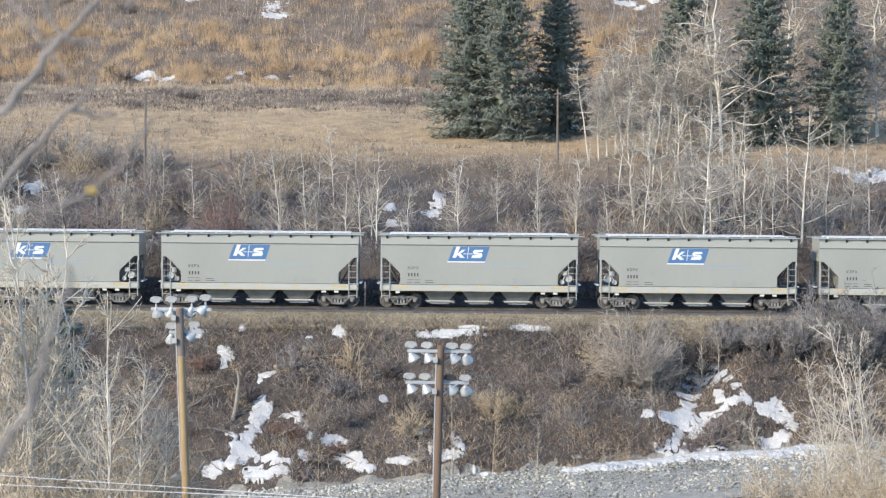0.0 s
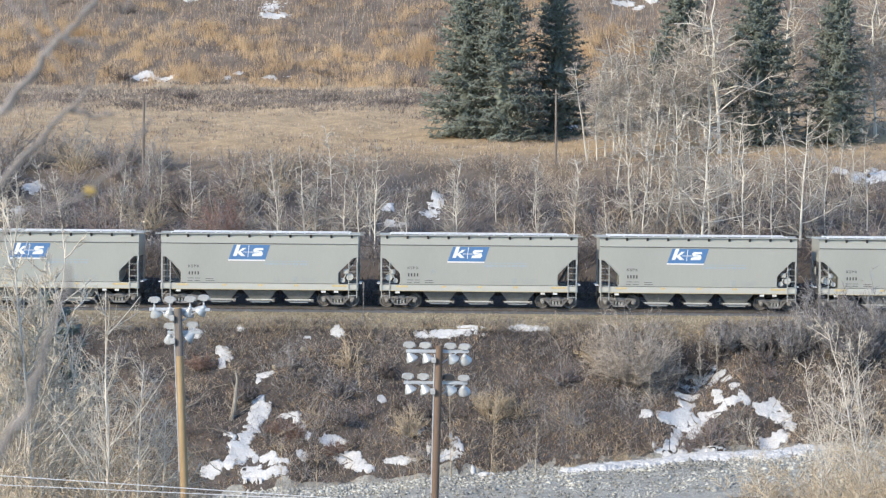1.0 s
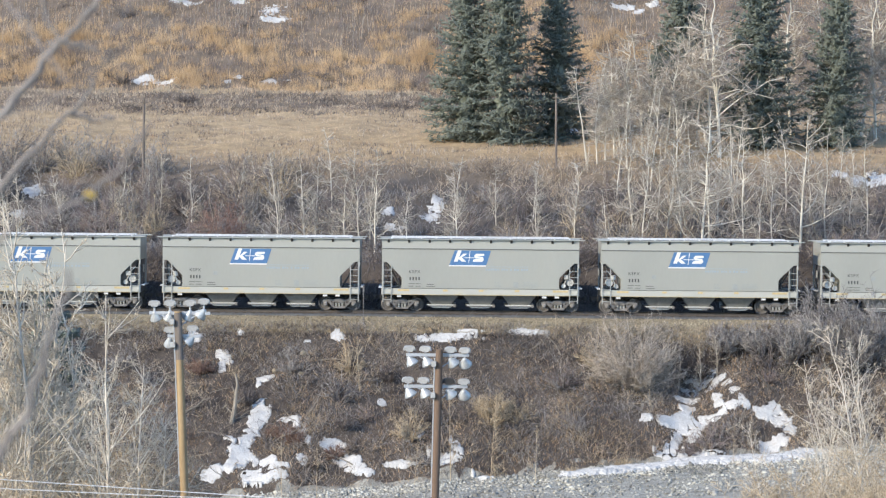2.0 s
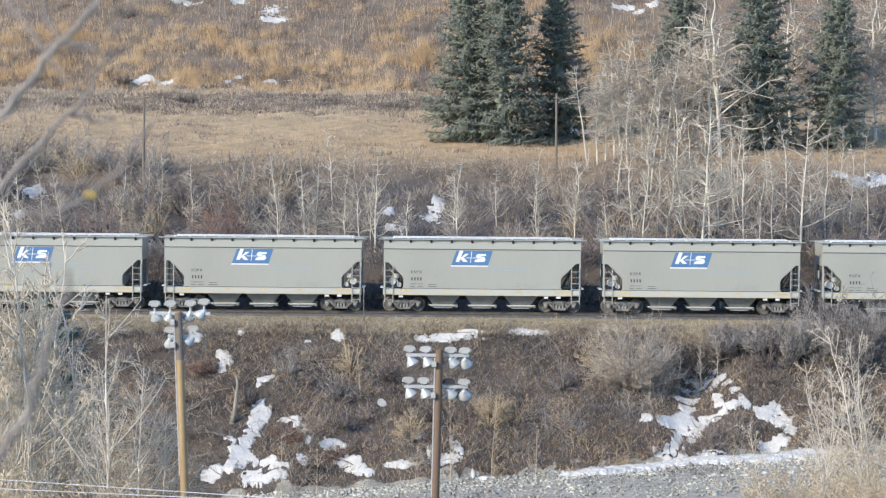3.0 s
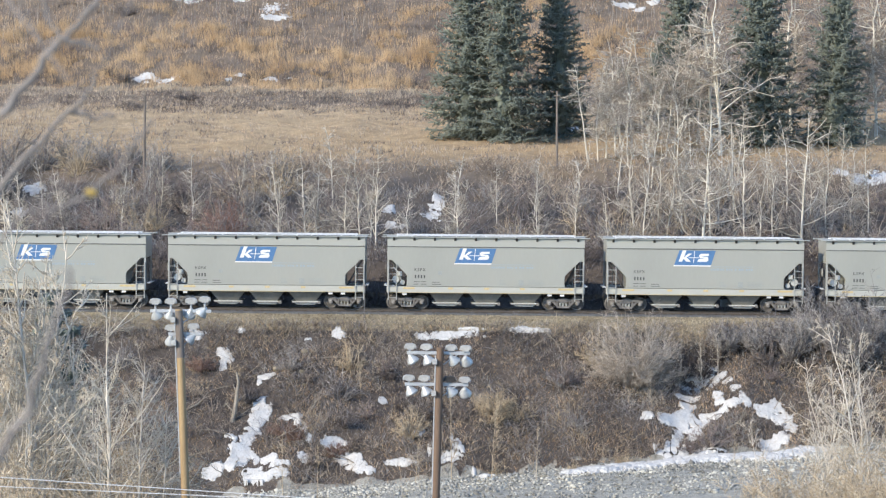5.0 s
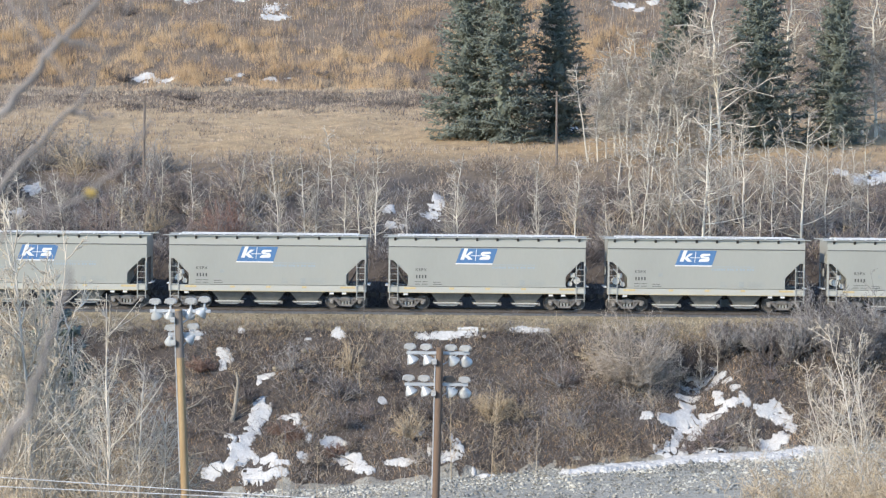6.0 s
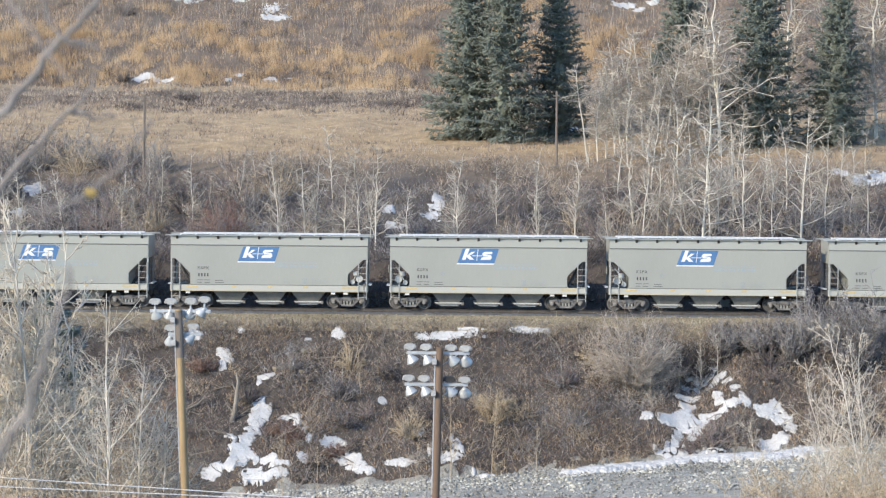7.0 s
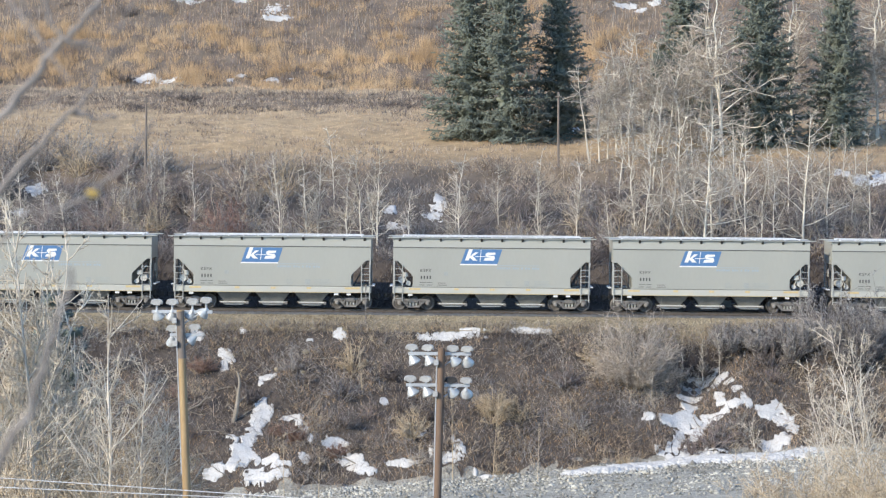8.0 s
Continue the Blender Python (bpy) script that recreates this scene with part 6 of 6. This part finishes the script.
def light_pole(name, base, top, r0, r1, mat, label, rows):
    """A wooden pole with two crossarms. rows: arm's height below the top, half length left and right."""
    b, t = Vector(base), Vector(top)
    ob = thing(name, pose(*base), label, "light pole")
    k = 8
    u = np.linspace(0, 1, k)
    P = (np.array(t - b)[None, :] * u[:, None])[None]
    sets = [tubes(P, (r0 + (r1 - r0) * u)[None], 14)]
    plain_mesh_ob("pole", sets, mat, ob, "", True)
    bm = bmesh.new()
    add_rod(bm, t - b - Vector((0, 0, 0.03)), t - b + Vector((0, 0, 0.02)), r1 * 1.01, 14)
    part("pole_top", bm, mat, ob)
    # the thicker pole turns grey over its top 1.6 m
    if r0 > 0.15:
        bm = bmesh.new()
        add_rod(bm, (t - b) * (1 - 1.6 / (t - b).length), t - b - Vector((0, 0, 0.02)), r1 * 1.09, 14)
        part("pole_sleeve", bm, M_POLE_GREY, ob, "dull grey upper section")
    bm = bmesh.new()
    d = (t - b)
    add_rod(bm, d * 0.45 + Vector((-r0 * 0.95, -0.02, 0)), d * 0.97 + Vector((-r1 - 0.03, -0.02, 0)), 0.025, 6)
    part("conduit", bm, M_ARM, ob)
    for drop, l, rr in rows:
        c = d * (1 - drop / d.length)
        bm = box(c.x - l, c.x + rr, c.y + r1 + 0.005, c.y + r1 + 0.095, c.z - 0.055, c.z + 0.055, 0.01)
        part("crossarm", bm, M_ARM, ob, "galvanised crossarm")
        for s, e in ((-1, l), (1, rr)):
            bm = bmesh.new()
            add_rod(bm, (c.x + s * e * 0.62, c.y + r1 + 0.04, c.z - 0.03), (c.x + s * 0.10, c.y + r1 + 0.02, c.z - 0.40), 0.022, 6)
            part("arm_brace", bm, M_ARM, ob)
        bm = box(c.x - r1 - 0.14, c.x - r1 + 0.02, c.y - r1 - 0.12, c.y - r1 + 0.05, c.z - 0.36, c.z - 0.18, 0.01)
        part("junction_box", bm, M_BALLASTBOX, ob)
    return ob


def build_light_poles():
    light_pole("light_pole", (-8.45, -74.4, -5.1), (-8.85, -74.4, 4.93), 0.155, 0.12, M_POLE, "tall tan wooden pole carrying floodlights on crossarms",
               ((0.05, 0.98, 1.06), (0.82, 0.40, 0.72)))
    light_pole("light_pole", (-0.25, -74.4, -5.3), (-0.07, -74.4, 3.74), 0.14, 0.12, M_POLE_DARK, "tall dark brown wooden pole carrying floodlights on crossarms",
               ((0.19, 1.12, 1.00), (1.25, 1.16, 0.98)))
    y = -74.22
    for i, (x, z, tu, ti) in enumerate(((-9.66, 5.00, 240, 38), (-9.14, 5.01, 280, 35), (-8.46, 5.03, 300, 40), (-8.00, 5.08, 330, 45), (-9.14, 4.12, 265, 40), (-8.38, 4.17, 350, 50))):
        floodlight(pose(x, y, z, 0, 0, 4), tu, ti)
    for i, (x, z, tu, ti) in enumerate(((-1.08, 3.56, 190, 30), (-0.54, 3.55, 200, 28), (0.30, 3.53, 215, 40), (0.78, 3.51, 260, 42),
                                        (-1.12, 2.50, 190, 30), (-0.60, 2.49, 200, 28), (0.24, 2.47, 215, 40), (0.76, 2.45, 260, 42))):
        floodlight(pose(x, y, z, 0, 0, rnd_turn(i)), tu, ti, i == 6)


def rnd_turn(i):
    return (3, -5, 4, -3, 6, -2, 8, 2)[i % 8]


def build_far_poles():
    for x, y, h, lean in ((-23.2, 30.6, 6.6, 0.3), (9.1, 38.6, 6.1, -0.4)):
        z = float(land(x, y))
        ob = thing("utility_pole", pose(x, y, z - 0.1, 0, lean, 0), "old grey-brown wooden utility pole in the meadow edge", "utility pole", "old poles")
        u = np.linspace(0, 1, 4)
        P = np.zeros((1, 4, 3))
        P[0, :, 2] = u * h
        plain_mesh_ob("pole", [tubes(P, (0.115 - 0.03 * u)[None], 10)], M_POLE_GREY, ob, "", True)
        bm = bmesh.new()
        add_rod(bm, (0, 0, h - 0.02), (0, 0, h + 0.03), 0.09, 10)
        part("pole_cap", bm, M_POLE_GREY, ob)
        part("top_bracket", box(-0.28, 0.28, -0.14, -0.06, h - 0.42, h - 0.32, 0.01), M_POLE_GREY, ob)
    z = float(land(13.7, 32.0))
    bm = bmesh.new()
    add_lathe(bm, ((0.19, -0.3), (0.17, 0.6), (0.16, 1.65), (0.10, 1.72)), 10)
    ob = part("stub_post", bm, M_POLE_GREY)
    ob.matrix_basis = pose(13.7, 32.0, z, 0, 3, 0)
    tagged(ob, "short dark wooden post standing in brush", "post")


def build_trackside():
    ob = thing("marker_post", pose(-4.95, -3.9, -0.5), "thin grey steel marker post beside the track", "marker post")
    bm = bmesh.new()
    add_rod(bm, (0, 0, -0.4), (0, 0, 2.3), 0.025, 6)
    part("post", bm, M_TRUCK, ob)
    part("plate", box(-0.05, 0.05, -0.04, -0.028, 1.9, 2.28, 0.004), M_TRUCK, ob)
    ob = thing("relay_box", pose(18.67, 3.4, -0.68), "small pale metal cabinet on a post behind the track", "equipment box")
    bm = bmesh.new()
    add_rod(bm, (0, 0, -0.4), (0, 0, 0.8), 0.05, 8)
    part("post", bm, M_TRUCK, ob)
    part("cabinet", box(-0.30, 0.30, -0.2, 0.16, 0.75, 1.50, 0.03), M_LADDER, ob)
    part("lid", box(-0.33, 0.33, -0.23, 0.19, 1.50, 1.56, 0.015), M_LADDER, ob)


def build_cables():
    for z0, z1, r in ((0.64, 0.32, 0.014), (0.37, 0.17, 0.014)):
        k = 40
        x = np.linspace(-60, 40, k)
        s = (z1 - z0) / 5.49
        P = np.stack([x, np.full(k, -84.4), z0 + s * (x + 12.98)], -1)[None]
        ob = new("overhead_cable", arrays_mesh("overhead_cable", *tubes(P, np.full((1, k), r), 6), M_CABLE, True))
        tagged(ob, "bright sagging overhead cable crossing the near slope", "cable", "overhead cables")


def build_near_tree():
    """The tree beside the camera whose blurred boughs hang into the view."""
    ob = thing("near_tree", pose(-1.75, -148.2, 7.790), "grey leafless tree close to the camera", "tree")
    rng = np.random.default_rng(9)

    def limb(name, pts, r0, r1):
        pts = np.array(pts, float) - np.array([-1.75, -148.2, 7.79])
        k = 14
        t = np.linspace(0, len(pts) - 1, k)
        P = np.stack([np.interp(t, np.arange(len(pts)), pts[:, i]) for i in range(3)], -1)
        P[1:-1] += rng.normal(0, 0.004, (k - 2, 3))
        plain_mesh_ob(name, [tubes(P[None], np.linspace(r0, r1, k)[None], 8)], M_BRANCH, ob, "", True)
    limb("trunk", ((-1.75, -148.2, 7.790), (-1.72, -148.2, 9.190), (-1.66, -148.25, 10.390), (-1.62, -148.2, 12.790)), 0.07, 0.04)
    limb("branch", ((-1.70, -148.2, 9.40), (-1.198, -148.40, 10.481), (-1.113, -148.40, 10.568), (-1.051, -148.40, 10.639), (-1.015, -148.40, 10.698), (-0.967, -148.40, 10.752)), 0.014, 0.0095)
    limb("branch", ((-0.967, -148.40, 10.752), (-0.926, -148.40, 10.786), (-0.874, -148.40, 10.854), (-0.810, -148.40, 10.933)), 0.009, 0.006)
    limb("branch", ((-0.967, -148.40, 10.749), (-0.979, -148.40, 10.788), (-1.001, -148.40, 10.811), (-1.009, -148.40, 10.903)), 0.006, 0.004)
    limb("branch", ((-1.005, -148.20, 10.757), (-1.054, -148.20, 10.771), (-1.092, -148.20, 10.844), (-1.101, -148.20, 10.931)), 0.003, 0.002)
    limb("branch", ((-0.964, -148.40, 10.757), (-0.901, -148.40, 10.744), (-0.862, -148.40, 10.738)), 0.008, 0.004)
    limb("branch", ((-1.70, -148.2, 9.05), (-1.278, -148.00, 10.262), (-1.187, -148.00, 10.369), (-1.127, -148.00, 10.445), (-1.067, -148.00, 10.518), (-0.997, -148.00, 10.588), (-0.958, -148.00, 10.627), (-0.934, -148.00, 10.676)), 0.012, 0.004)
    limb("branch", ((-1.013, -147.90, 10.589), (-0.961, -147.90, 10.565), (-0.892, -147.90, 10.575)), 0.008, 0.005)
    limb("branch", ((-1.66, -148.25, 10.39), (-0.891, -149.20, 10.581), (-0.781, -149.20, 10.631), (-0.718, -149.20, 10.714), (-0.702, -149.20, 10.766), (-0.681, -149.20, 10.839)), 0.0028, 0.0025)
    limb("branch", ((-1.62, -148.2, 11.6), (-0.810, -149.40, 10.625), (-0.692, -149.40, 10.685), (-0.623, -149.40, 10.741), (-0.554, -149.40, 10.797), (-0.504, -149.40, 10.851)), 0.003, 0.003)
    limb("branch", ((-1.72, -148.3, 9.19), (-1.012, -148.80, 10.328), (-0.867, -148.80, 10.356), (-0.774, -148.80, 10.430), (-0.682, -148.80, 10.556)), 0.005, 0.004)
    limb("branch", ((-1.72, -148.3, 8.6), (-0.809, -150.20, 9.877), (-0.749, -150.20, 9.997), (-0.709, -150.20, 10.093), (-0.672, -150.20, 10.198), (-0.658, -150.20, 10.278)), 0.011, 0.004)
    bm = bmesh.new()
    bmesh.ops.create_icosphere(bm, subdivisions=2, radius=0.013)
    for v in bm.verts:
        v.co = Vector((v.co.x * 1.3, v.co.y * 0.25, v.co.z * (0.9 - 8 * v.co.x)))
    leaf = part("withered_leaf", bm, M_LEAF, ob, "last withered yellow leaf", True)
    leaf.location = Vector((-0.827, -148.800, 10.383)) - Vector((-1.75, -148.2, 7.79))


def build_leaning_tree():
    """A bent aspen that leans over beside the old pole."""
    x, y = 11.7, 40.0
    ob = bare_tree(171, 8.2, 0.085, 20, 0.36, 0.55, 68, 0.22, -0.02, 7, 5, 2, 0.026, 0.011, 0.03, 0, name="leaning_aspen", label="leaning crooked aspen with a bare spreading crown")
    ob.matrix_basis = pose(x, y, float(land(x, y)) - 0.08, 3, -15, 40)


def build_deadwood():
    rng = random.Random(8)
    for x, y, L, az, el, r in ((-12.3, -12.2, 3.0, 88, 78, 0.16), (-2.0, -14.6, 3.0, 8, 8, 0.13), (-8.0, -12.6, 2.4, 130, 20, 0.09), (-5.6, -9.4, 2.2, 30, 22, 0.10), (-15.3, -11.4, 1.6, 20, 30, 0.07)):
        m = pose(x, y, float(land(x, y)) - 0.02, 0, 90 - el, az)
        bm = bmesh.new()
        bend = 0.10 if el > 60 else 0.04
        pts = [Vector((rng.gauss(0, bend), rng.gauss(0, bend), L * i / 5)) for i in range(6)]
        for i in range(5):
            add_rod(bm, pts[i], pts[i + 1] + Vector((0, 0, 0.02)), r * (1 - 0.13 * i), 8, r * (1 - 0.13 * (i + 1)))
        for i in range(3):
            a = rng.uniform(0, 6.28)
            b = pts[1 + i]
            add_rod(bm, b, b + Vector((math.cos(a) * 0.6, math.sin(a) * 0.6, 0.55)), r * 0.4, 6, 0.015)
        ob = part("dead_snag" if el > 60 else "fallen_log", bm, M_LOG)
        ob.matrix_basis = m
        tagged(ob, "broken grey dead tree trunk on the bank" if el > 60 else "weathered fallen log among brush on the bank", "dead wood", "dead wood")
    for x, y, r in ((-8.55, -6.5, 0.26), (-10.2, -8.2, 0.28), (-8.6, -8.3, 0.2), (-13.0, -5.7, 0.16), (-8.4, -9.3, 0.14), (-4.8, -7.0, 0.14)):
        bm = bmesh.new()
        bmesh.ops.create_icosphere(bm, subdivisions=2, radius=r)
        for v in bm.verts:
            v.co *= 0.8 + 0.4 * noise.noise(v.co * 3 + Vector((x, y, 0)))
            v.co.z *= 0.8
        ob = part("boulder", bm, M_STONE)
        ob.matrix_basis = pose(x, y, float(land(x, y)) + r * 0.3, 0, 0, rng.uniform(0, 360))
        tagged(ob, "pale tan boulder lying on the bank", "boulder", "boulders")
def build_sticks():
    """Bleached dead branches lying on and poking out of the bank."""
    rng = np.random.default_rng(77)
    for i in range(60):
        x = rng.uniform(-17, 21)
        y = -4.8 - float(toe(np.array(x))) * rng.uniform(0.04, 0.97)
        L, az = rng.uniform(0.8, 2.6), rng.uniform(0, 6.283)
        d = np.array([[math.cos(az), 0.6 * math.sin(az), rng.uniform(0.1, 0.9)]])
        P = crooked(rng, np.zeros((1, 3)), unit(d), np.array([L]), 6, 0.16, -0.03)
        R = rng.uniform(0.022, 0.05) * np.linspace(1, 0.35, 6)[None]
        Q, S, _ = offshoots(rng, P, R, 4, 0.2, 0.95, np.array([L * 0.4]), 45, 4, 0.15, 0.0, 0.6, 0.012)
        v, f = joined([tubes(P, R, 5), tubes(Q, S, 4)])
        ob = new("dead_branch", arrays_mesh("dead_branch", v, f, M_LOG, True))
        ob.matrix_basis = pose(x, y, float(land(x, y)) + 0.02)
        tagged(ob, "bleached grey dead branch lying on the bank", "dead wood", "dead branches")


# ---- build ----
build_ground()
build_road()
build_track()
TRAIN = build_train()
build_snow()
build_back_thicket()
build_bank_brush()
build_edge_growth()
build_meadow()
build_hill_cover()
build_shrubs()
back_shrubs()
bank_shrubs()
build_light_poles()
build_far_poles()
build_trackside()
build_cables()
build_near_tree()
build_leaning_tree()
build_deadwood()
build_sticks()
motions()
